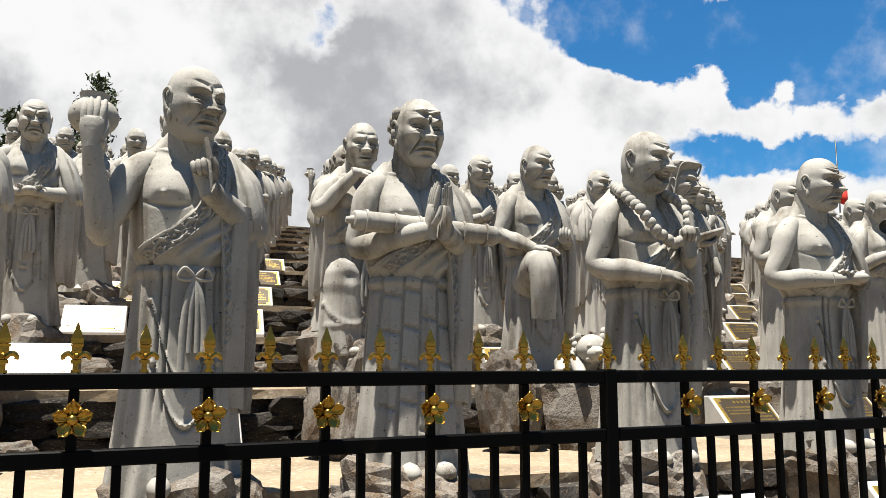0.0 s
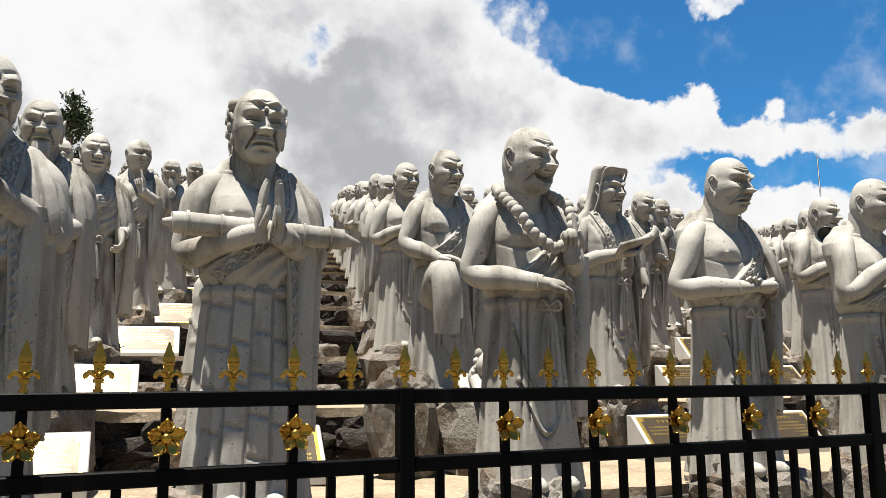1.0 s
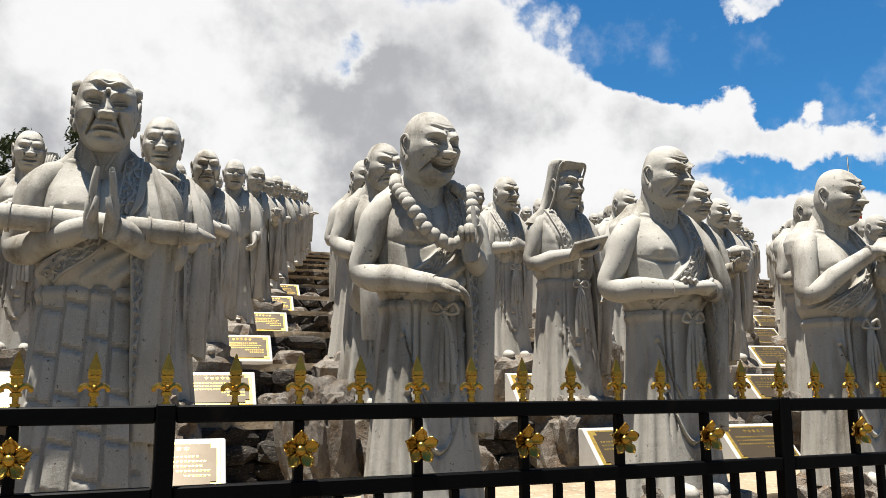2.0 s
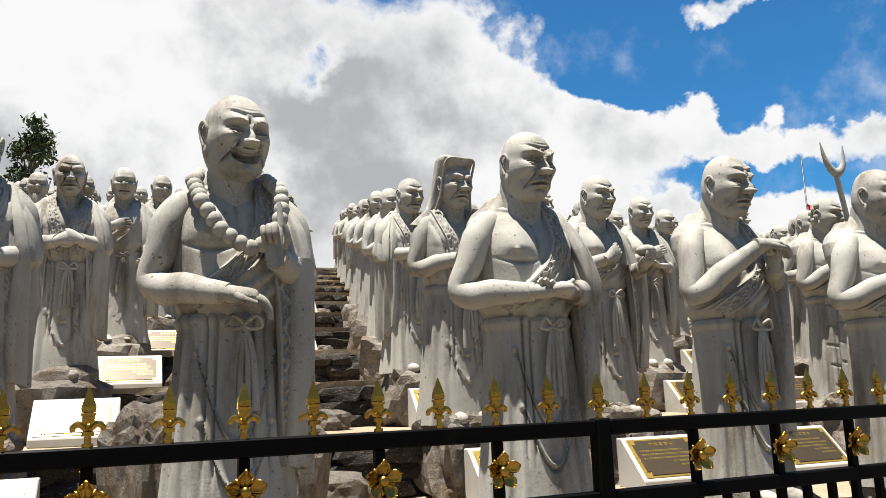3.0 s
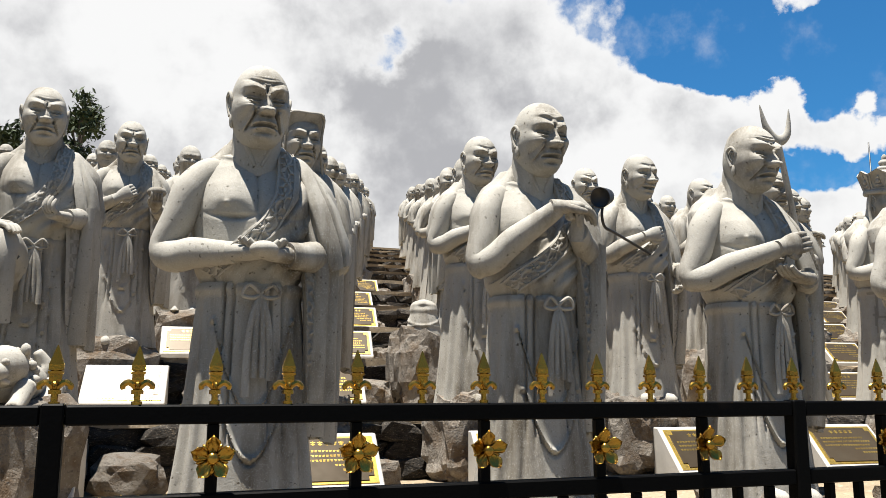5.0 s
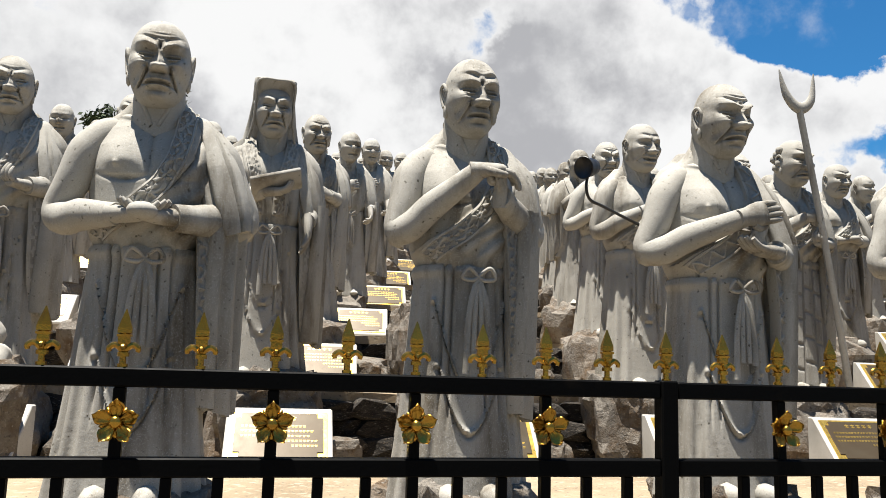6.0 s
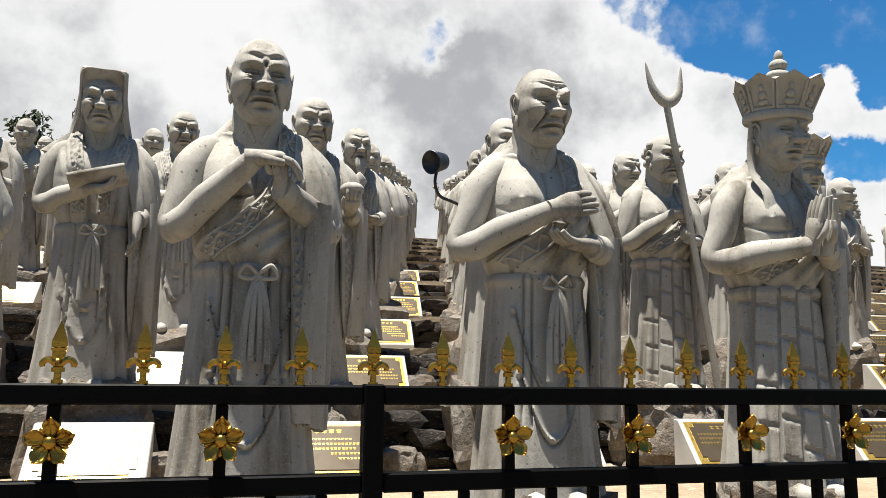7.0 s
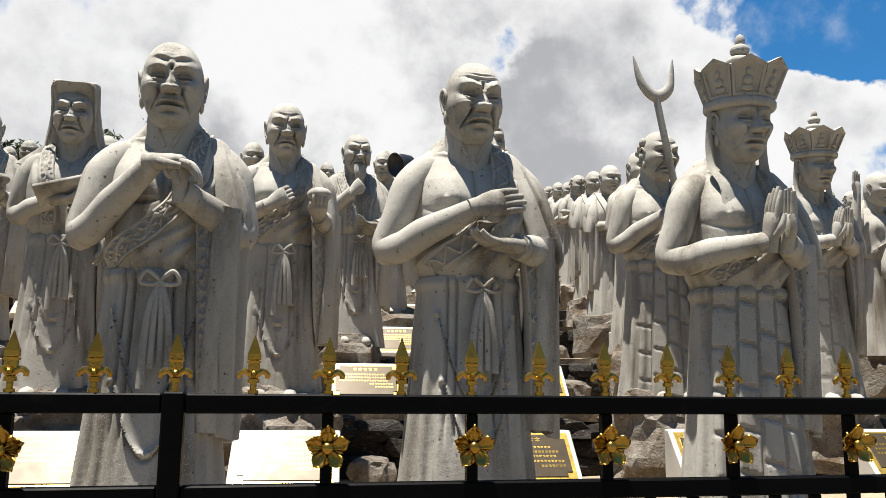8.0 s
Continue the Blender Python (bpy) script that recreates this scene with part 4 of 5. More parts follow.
SPECS = {
    "raising_bowl": dict(robe="shawl", head=dict(frown=0.5, turn=24, wide=1.04, wrinkle=0.1),
        right=arm((-0.44, -0.12, 1.08), (-0.47, -0.20, 1.43), way=(0, -0.10, 1), palm=(0.1, 1, 0.1), curl=0.22, spread=0.05),
        left=arm((0.36, -0.05, 1.12), (0.05, -0.27, 1.28), way=(-0.25, 0, 1), palm=(-0.3, -0.9, 0), curl=1.25, point=True, covered=True),
        extras=[("ball", (-0.465, -0.105, 1.575), (0.115, 0.10, 0.085), 22), ("tube", [(-0.465, -0.105, 1.62), (-0.465, -0.105, 1.650), (-0.465, -0.105, 1.672)], [0.072, 0.064, 0.070], 18)]),
    "prayer_with_baton": dict(robe="shawl", patch=True, knot=False, head=dict(frown=0.5, turn=1, bumps=0.042, wrinkle=1.0, jaw=0.12, wide=1.02, tufts=True),
        right=arm((-0.36, -0.03, 1.10), (-0.03, -0.33, 1.16), way=(0.05, -0.25, 1), palm=(1, 0, 0), curl=0.05),
        left=arm((0.36, -0.03, 1.10), (0.055, -0.33, 1.16), way=(-0.05, -0.25, 1), palm=(-1, 0, 0), curl=0.05, covered=True),
        extras=[("tube", [(-0.46, -0.20, 1.20), (-0.40, -0.205, 1.20), (-0.39, -0.205, 1.20), (0.0, -0.22, 1.185), (0.39, -0.235, 1.17), (0.40, -0.235, 1.17), (0.50, -0.24, 1.155)], [0.012, 0.028, 0.048, 0.052, 0.048, 0.042, 0.010], 16)]
        + [("tube", [(x, -0.22 - 0.04 * x, 1.183 - 0.04 * x), (x + 0.014, -0.22 - 0.04 * x, 1.182 - 0.04 * x)], [0.059, 0.059], 16) for x in (-0.36, -0.20, -0.06, 0.2, 0.34)]),
    "laughing_beads": dict(robe="shawl", head=dict(smile=1.0, frown=0.35, turn=13, wide=1.06, jaw=0.05, big=1.04, wrinkle=0.3), belly=0.02,
        right=arm((-0.38, 0.0, 1.08), (-0.06, -0.30, 1.01), way=(1, -0.15, -0.25), palm=(0, 0.3, -1), curl=0.35),
        left=arm((0.36, -0.05, 1.10), (0.14, -0.30, 1.16), way=(-0.15, -0.1, 1), palm=(-0.3, -0.9, 0), curl=1.1, point=True, covered=True),
        beads=(0.033, [(-0.12, 0.06, 1.56), (-0.165, -0.06, 1.50), (-0.15, -0.205, 1.38), (-0.08, -0.245, 1.26), (0.02, -0.26, 1.19), (0.11, -0.26, 1.22), (0.155, -0.25, 1.34), (0.165, -0.18, 1.45), (0.14, -0.03, 1.53)], 25)),
    "holding_bowl": dict(robe="shawl", head=dict(frown=0.8, turn=5, wrinkle=0.5, jaw=0.10), right=R_REST, left=L_COV,
        extras=[("ball", (0.01, -0.36, 1.055), (0.062, 0.062, 0.034), 16)]),
    "clasped_fist": dict(robe="shawl", head=dict(frown=0.35, turn=4, wrinkle=0.2, bumps=0.016),
        right=arm((-0.37, -0.08, 1.08), (-0.02, -0.33, 1.32), way=(1, -0.1, -0.1), palm=(0.1, 0.2, -1), curl=0.35),
        left=arm((0.36, -0.06, 1.10), (0.09, -0.31, 1.22), way=(-0.25, -0.1, 1), palm=(-0.8, 0.2, 0), curl=1.3, covered=True)),
    "crossing_palms": dict(robe="shawl", trim="zigzag", head=dict(frown=0.9, turn=5, wrinkle=0.9, jaw=0.18),
        right=arm((-0.425, -0.02, 1.06), (-0.03, -0.33, 1.20), way=(1, -0.15, 0.25), palm=(0, 1, -0.1), curl=0.1),
        left=arm((0.44, -0.02, 1.06), (0.15, -0.30, 1.06), way=(-1, -0.2, 0.05), palm=(0, 0, 1), curl=0.2, covered=True)),
    "crowned_prayer": dict(robe="patch", patch=True, head=dict(frown=0.1, turn=1, wrinkle=0.0, crown=True, jaw=0.2),
        right=arm((-0.41, -0.02, 1.07), (-0.03, -0.33, 1.12), way=(0.05, -0.25, 1), palm=(1, 0, 0), curl=0.05),
        left=arm((0.41, -0.02, 1.07), (0.055, -0.33, 1.12), way=(-0.05, -0.25, 1), palm=(-1, 0, 0), curl=0.05, covered=True)),
    "hooded_reader": dict(robe="open", head=dict(frown=0.7, hood=True, turn=4, wide=0.96),
        right=arm((-0.36, -0.02, 1.08), (-0.03, -0.30, 1.13), way=(1, -0.2, 0.1), palm=(0, 0, 1), curl=0.3),
        left=arm((0.38, -0.01, 1.06), (0.28, -0.18, 0.98), way=(-0.2, -0.3, -1), palm=(-1, 0, 0), curl=0.2, covered=True, hem=0.25),
        extras=[("box", (0.04, -0.34, 1.18), (0.34, 0.16, 0.03), (-35, -14, 0))]),
    "bowl_and_gesture": dict(robe="shawl", head=dict(frown=0.7, turn=4),
        right=arm((-0.37, -0.02, 1.08), (-0.08, -0.30, 1.17), way=(0.8, -0.2, 0.5), palm=(0, 1, 0), curl=0.4),
        left=arm((0.37, -0.04, 1.08), (0.24, -0.33, 1.10), way=(0, -0.6, 0.6), palm=(0, 0.4, 1), curl=0.5, covered=True),
        extras=[("ball", (0.24, -0.39, 1.22), (0.085, 0.085, 0.045), 18)]),
    "crescent_staff": dict(robe="patch", patch=True, head=dict(frown=0.6, tufts=True, turn=6),
        right=arm((-0.38, -0.02, 1.06), (-0.05, -0.32, 1.25), way=(0.9, -0.2, 0.1), palm=(0, 1, 0), curl=0.8),
        left=arm((0.36, -0.02, 1.08), (0.14, -0.30, 1.06), way=(-1, -0.3, 0), palm=(0, 0, 1), curl=0.7, covered=True),
        extras=[("tube", [(0.24, -0.36, 0.02), (0.05, -0.37, 1.05), (-0.155, -0.38, 2.02)], [0.026, 0.026, 0.026], 10),
                ("tube", [(-0.33, -0.38, 2.29), (-0.27, -0.38, 2.11), (-0.155, -0.38, 2.02), (-0.04, -0.38, 2.09), (-0.01, -0.38, 2.29)], [0.004, 0.036, 0.046, 0.036, 0.004], 10, 0.6)]),
    "smiling_resting": dict(robe="shawl", head=dict(smile=0.35, frown=0.0, turn=-4, wrinkle=0, nod=8),
        right=arm((-0.38, -0.08, 1.20), (-0.10, -0.27, 1.45), way=(1, -0.1, 0.25), palm=(0, 0.3, -1), curl=0.12),
        left=arm((0.38, 0.0, 1.07), (0.13, -0.26, 1.02), way=(-1, -0.2, -0.25), palm=(0, 1, 0), curl=0.25, covered=True)),
    "smiling_shawl": dict(robe="shawl", head=dict(smile=0.6, frown=0.1, turn=6, wrinkle=0.1, lobe=1.2),
        right=arm((-0.37, -0.02, 1.08), (-0.08, -0.30, 1.20), way=(0.9, -0.2, 0.2), palm=(0, 1, 0), curl=0.3),
        left=arm((0.38, 0.0, 1.05), (0.27, -0.22, 0.96), way=(-0.3, -0.4, -1), palm=(-1, 0, 0), curl=0.5, covered=True, hem=0.3)),
    "raised_palm": dict(robe="shawl", head=dict(frown=0.2, smile=0.2, turn=8),
        right=arm((-0.40, -0.05, 1.15), (-0.34, -0.12, 1.62), way=(0, 0, 1), palm=(0, -1, 0), curl=0.05),
        left=L_COV),
    "knee_up": dict(robe="shawl", head=dict(frown=0.7, turn=10),
        right=arm((-0.38, -0.05, 1.12), (-0.18, -0.34, 0.98), way=(0.6, -0.7, -0.2), palm=(0, 0, -1), curl=0.2),
        left=arm((0.37, 0.0, 1.10), (0.2, -0.27, 1.06), way=(-0.6, -0.6, 0.2), palm=(0, 0, 1), curl=0.6, covered=True),
        extras=[("tube", [(-0.12, -0.1, 0.75), (-0.16, -0.40, 0.86), (-0.15, -0.40, 0.45)], [0.15, 0.125, 0.10], 16)]),
    "cloaked": dict(robe="open", head=dict(frown=0.4, smile=0.1, wrinkle=0.6, turn=3),
        right=arm((-0.37, 0.0, 1.09), (-0.08, -0.28, 1.10), way=(1, -0.2, 0.3), palm=(0, 1, 0), curl=0.8, covered=True),
        left=arm((0.37, 0.0, 1.09), (0.10, -0.28, 1.12), way=(-1, -0.2, 0.3), palm=(0, 1, 0), curl=0.8, covered=True)),
    "bearded": dict(robe="open", head=dict(frown=0.6, beard=True, turn=2),
        right=arm((-0.37, 0.0, 1.08), (-0.07, -0.30, 1.30), way=(0.6, 0, 0.6), palm=(0, 1, 0), curl=0.9, covered=True, hem=0.6),
        left=arm((0.37, 0.0, 1.08), (0.16, -0.28, 1.02), way=(-1, -0.4, 0), palm=(0, 0, 1), curl=0.3, covered=True)),
}
MESHES = {}


def statue(kind, res, x, y, z, rz=0.0, size=1.0, label="", group="standing statues in rows"):
    key = (kind, res)
    if key not in MESHES:
        MESHES[key] = statue_mesh(SPECS[kind], 11 + 7 * list(SPECS).index(kind), res)
    ob = new("statue", MESHES[key])
    ob.matrix_world = pose(x, y, z, 0, 0, rz) @ Matrix.Diagonal((size, size, size, 1))
    return tagged(ob, label or LABELS[kind], "statue", group)


LABELS = {
    "raising_bowl": "grey granite robed statue lifting a pot and pointing",
    "prayer_with_baton": "grey granite old statue praying with a baton across its arms",
    "laughing_beads": "laughing grey granite statue with a heavy bead necklace",
    "holding_bowl": "stern grey granite statue holding a small bowl at its waist",
    "clasped_fist": "grey granite statue covering its fist with one palm",
    "crossing_palms": "frowning grey granite statue with one palm over the other",
    "crowned_prayer": "grey granite statue in a tall lobed crown, praying",
    "hooded_reader": "hooded grey granite statue holding a folded book",
    "bowl_and_gesture": "grey granite statue balancing a bowl on one raised hand",
    "crescent_staff": "grey granite statue with a long crescent-headed staff",
    "smiling_resting": "smiling grey granite statue in an open pleated robe",
    "smiling_shawl": "smiling grey granite statue in a one-shouldered robe",
    "raised_palm": "grey granite statue raising one open palm",
    "knee_up": "grey granite statue resting one hand on its raised knee",
    "cloaked": "grey granite statue in a full cloak with joined fists",
    "bearded": "bearded grey granite statue touching its beard",
}

# ---- ground and terraces ----
RISE, DEPTH = 0.43, 1.87
ROW_Y = 3.86
EDGE_Y = 4.02
X0, X1 = -14.0, 36.0
N_ROWS = 12


def level(k):
    return -0.06 + RISE * k


def rough_sheet(name, x0, x1, y0, y1, z, mat, dx, dy, amp, thick, label, category):
    """A slab with an uneven top."""
    nx, ny = max(2, int((x1 - x0) / dx) + 1), max(2, int((y1 - y0) / dy) + 1)
    xs, ys = np.linspace(x0, x1, nx), np.linspace(y0, y1, ny)
    v, f = [], []
    for y in ys:
        for x in xs:
            v.append((x, y, z + amp * noise.noise((x * 1.3, y * 1.3, z)) + amp * 0.5 * noise.noise((x * 4, y * 4, z))))
    for j in range(ny - 1):
        for i in range(nx - 1):
            a = j * nx + i
            f.append((a, a + 1, a + nx + 1, a + nx))
    n = len(v)
    edge = [i for i in range(nx)] + [j * nx + nx - 1 for j in range(1, ny)] + [(ny - 1) * nx + i for i in range(nx - 2, -1, -1)] + [j * nx for j in range(ny - 2, 0, -1)]
    for e in edge:
        w = 0.03 * noise.noise((v[e][0] * 3, v[e][1] * 3, z)) if amp else 0.0
        v.append((v[e][0], v[e][1] + w, z - thick))
    m = len(edge)
    for a in range(m):
        b = (a + 1) % m
        f.append((edge[b], edge[a], n + a, n + b))
    ob = mesh_ob(name, v, f, mat, None, False)
    return tagged(ob, label, category, kind="structure")


# unseen ground, kept dark so that little light bounces onto the statues
rough_sheet("ground", -600, 600, -600, 600, -0.95, UNSEEN_GROUND, 60, 60, 0.0, 0.3, "unseen flat ground to the horizon, made dark to bounce less light", "ground")
rough_sheet("pavement", X0, X1, 2.32, EDGE_Y + 0.25, level(-1), GROUND_TAN, 0.15, 0.15, 0.012, 0.44, "uneven tan concrete strip in front of the statues", "pavement")
STONE_RNG = random.Random(4)


def stone_shape(sx, sy, sz, rnd, sub=1, blocky=0.55):
    """A rough broken stone."""
    b = bmesh.new()
    bmesh.ops.create_icosphere(b, subdivisions=sub, radius=1.0)
    off = Vector((rnd.random() * 50, rnd.random() * 50, 0))
    out = []
    for v in b.verts:
        p = v.co.copy()
        q = Vector([math.copysign(abs(c) ** blocky, c) for c in p])
        q *= 1 + 0.28 * noise.noise(p * 1.7 + off) + 0.12 * noise.noise(p * 4.5 + off) + (0.07 * noise.noise(p * 9 + off) + 0.035 * noise.noise(p * 21 + off) if sub > 2 else 0)
        out.append((q.x * sx * 0.62, q.y * sy * 0.62, q.z * sz * 0.62))
    f = [[v.index for v in g.verts] for g in b.faces]
    b.free()
    return np.array(out), f


def stone_mesh(name, mat, sub, blocky=0.55):
    v, f = stone_shape(1, 1, 1, STONE_RNG, sub, blocky)
    me = bpy.data.meshes.new(name)
    me.from_pydata([tuple(a) for a in v], [], f)
    me.materials.append(mat)
    me.update()
    return me


STONES = [stone_mesh("stone", DARK_ROCK, 2) for i in range(8)]
ROCKS = [stone_mesh("rock", PALE_ROCK, 3, 0.6) for i in range(7)]
NEAR_ROCKS = [stone_mesh("rock", PALE_ROCK, 4, 0.62) for i in range(7)]
RUBBLE = [stone_mesh("rock", PALE_ROCK, 3, 0.7) for i in range(6)]

for k in range(0, N_ROWS + 1):
    y0 = EDGE_Y + DEPTH * k
    y1 = EDGE_Y + DEPTH * (k + 1) + 0.3 if k < N_ROWS else 60
    fine = k < 3
    rough_sheet("terrace_%d" % k, X0, X1, y0 - 0.03, y1, level(k), GROUND_TAN, 0.15 if fine else 0.6, 0.15 if fine else 0.6, 0.022 if fine else 0.01, 0.07, "tan concrete terrace step on a dark stone riser", "terrace")
    wall = rough_sheet("riser_%d" % k, X0, X1, y0 + 0.10, y0 + 0.40, level(k) - 0.075, DARK_ROCK, 0.5, 0.14, 0.0, RISE + 0.1, "dark rough stacked stone riser of the terrace", "wall")
    rest_v, rest_f, cnt = [], [], 0
    rows = 3
    h = (RISE - 0.06) / rows
    for row in range(rows):
        x = X0 + STONE_RNG.random() * 0.3
        while x < X1:
            w = STONE_RNG.uniform(0.22, 0.5)
            c = (x + w / 2, y0 + 0.10 + STONE_RNG.uniform(-0.05, 0.04), level(k - 1) + h * (row + 0.5))
            pick, rot = STONE_RNG.randrange(8), STONE_RNG.uniform(-8, 8)
            if 1 <= k <= 4 and -1.0 + 0.5 * k < x < 10.0 + 1.5 * k:
                ob = new("stone", STONES[pick])
                ob.matrix_world = pose(*c, 0, rot, rot) @ Matrix.Diagonal((w * 0.98, 0.30, h * 1.05, 1))
                ob.parent = wall
            else:
                vv, ff = stone_shape(w * 0.98, 0.30, h * 1.05, STONE_RNG, 1)
                rest_v.append(vv + np.array(c))
                rest_f += [tuple(i + cnt for i in g) for g in ff]
                cnt += len(vv)
            x += w
    tagged(mesh_ob("stones", np.concatenate(rest_v), rest_f, DARK_ROCK, wall, False), kind="stuff")


# ---- plaques: sloping granite blocks with a gilt-edged plate ----
def plaque_thing():
    top = tagged(new("plaque"), "sloping pale granite block with a gilt-lettered bronze plate", "plaque", "plaques before the statues")
    w, dp, lo, hi = 0.60, 0.33, 0.06, 0.34
    b = bmesh.new()
    vs = [b.verts.new(c) for c in ((-w / 2, 0, 0), (w / 2, 0, 0), (w / 2, dp, 0), (-w / 2, dp, 0), (-w / 2, 0, lo), (w / 2, 0, lo), (w / 2, dp - 0.06, hi), (-w / 2, dp - 0.06, hi), (w / 2, dp, hi), (-w / 2, dp, hi))]
    for f in ((3, 2, 1, 0), (0, 1, 5, 4), (4, 5, 6, 7), (7, 6, 8, 9), (2, 3, 9, 8), (0, 4, 7, 9, 3), (1, 2, 8, 6, 5)):
        b.faces.new([vs[i] for i in f])
    bmesh.ops.bevel(b, geom=b.edges[:], offset=0.006, segments=1, affect="EDGES")
    me = bpy.data.meshes.new("block")
    b.to_mesh(me)
    b.free()
    me.materials.append(PALE)
    new("block", me).parent = top
    tilt = math.degrees(math.atan2(hi - lo, dp - 0.06))
    mid = ((dp - 0.06) / 2, (hi + lo) / 2)
    m = pose(0, mid[0], mid[1], tilt)
    pw, ph = 0.53, 0.33

    def flat(name, sh, mat, lift, parent, label=""):
        v, f = sh.arrays()
        ob = mesh_ob(name, v + (0, 0, lift), f, mat, parent, False)
        if parent is top:
            ob.matrix_basis = m
        return tagged(ob, label) if label else ob

    # the plate's corners are cut in
    c = 0.035
    ring = [(-pw / 2 + c, -ph / 2), (pw / 2 - c, -ph / 2), (pw / 2 - c, -ph / 2 + c), (pw / 2, -ph / 2 + c), (pw / 2, ph / 2 - c), (pw / 2 - c, ph / 2 - c),
            (pw / 2 - c, ph / 2), (-pw / 2 + c, ph / 2), (-pw / 2 + c, ph / 2 - c), (-pw / 2, ph / 2 - c), (-pw / 2, -ph / 2 + c), (-pw / 2 + c, -ph / 2 + c)]
    gilt = Shape().prism((0, 0, 0), (pw + 0.012, ph + 0.012, 0.006), 0.001)
    border = flat("border", gilt, PLATE_GOLD, 0.002, top, "gilt border of the plate")
    r3 = lambda s, z: [(x * s, y * s, z) for x, y in ring]
    plate = Shape().loft([r3(0.93, 0.0), r3(0.93, 0.006), r3(0.925, 0.007)])
    plate = flat("plate", plate, PLATE, 0.0035, top, "dark bronze plate")
    bars = Shape()
    rb = random.Random(7)
    for i in range(5):
        for a in range(2):
            bars.box((-0.09 + i * 0.042, 0.108 + 0.014 * a, 0), (0.030 if a else 0.024, 0.006, 0.002))
        bars.box((-0.09 + i * 0.042, 0.115, 0), (0.006, 0.030, 0.002))
    for row in range(5):
        n = (17, 19, 18, 9, 7)[row]
        for i in range(n):
            x = (-0.205 + i * 0.0215) if row < 3 else (0.205 - i * 0.0215)
            bars.box((x, 0.062 - row * 0.034, 0), (0.015, 0.005, 0.0018))
            bars.box((x + rb.uniform(-0.003, 0.003), 0.054 - row * 0.034, 0), (0.012, 0.0045, 0.0018))
    tagged(flat("lettering", bars, PLATE_GOLD, 0.0108, plate), "small gilt raised writing", kind="stuff")
    return top


PLAQUE = plaque_thing()
PLAQUE_USED = [False]


def put_plaque(x, y, z, rz):
    m = pose(x, y, z, 0, 0, rz)
    if PLAQUE_USED[0]:
        copy_thing(PLAQUE, m)
    else:
        PLAQUE.matrix_basis = m
        PLAQUE_USED[0] = True


# ---- statues, each on a rough rock with a plaque before it ----
ROW_X = [[0.47, 1.60, 3.09, 4.54, 5.87, 7.13, 8.43, 9.65, 10.95, 12.25, 13.55, 14.85],
         [0.62, 1.93, 3.47, 5.04, 6.33, 7.68, 8.96, 10.22, 11.55, 12.9, 14.2, 15.5],
         [0.98, 2.45, 3.95, 5.47, 6.95, 8.3, 9.7, 10.95, 12.3, 13.6, 15.0, 16.3]]
FRONT_KIND = ["raising_bowl", "prayer_with_baton", "laughing_beads", "holding_bowl", "clasped_fist", "crossing_palms", "crowned_prayer",
              "holding_bowl", "bearded", "raised_palm", "cloaked", "clasped_fist"]
SECOND = {-1: "cloaked", 0: "bearded", 1: "smiling_resting", 2: "knee_up", 3: "hooded_reader", 4: "bowl_and_gesture", 5: "smiling_shawl", 6: "crescent_staff", 7: "crowned_prayer", 8: "holding_bowl"}
THIRD = {-1: "holding_bowl", 0: "smiling_shawl", 1: "cloaked", 2: "bowl_and_gesture", 3: "cloaked", 4: "bearded", 5: "crossing_palms", 6: "clasped_fist"}
BACK = ["holding_bowl", "clasped_fist", "crossing_palms", "smiling_resting", "cloaked", "bearded", "smiling_shawl", "bowl_and_gesture", "raising_bowl", "prayer_with_baton", "raised_palm", "holding_bowl", "cloaked", "smiling_shawl"]
rnd = random.Random(21)
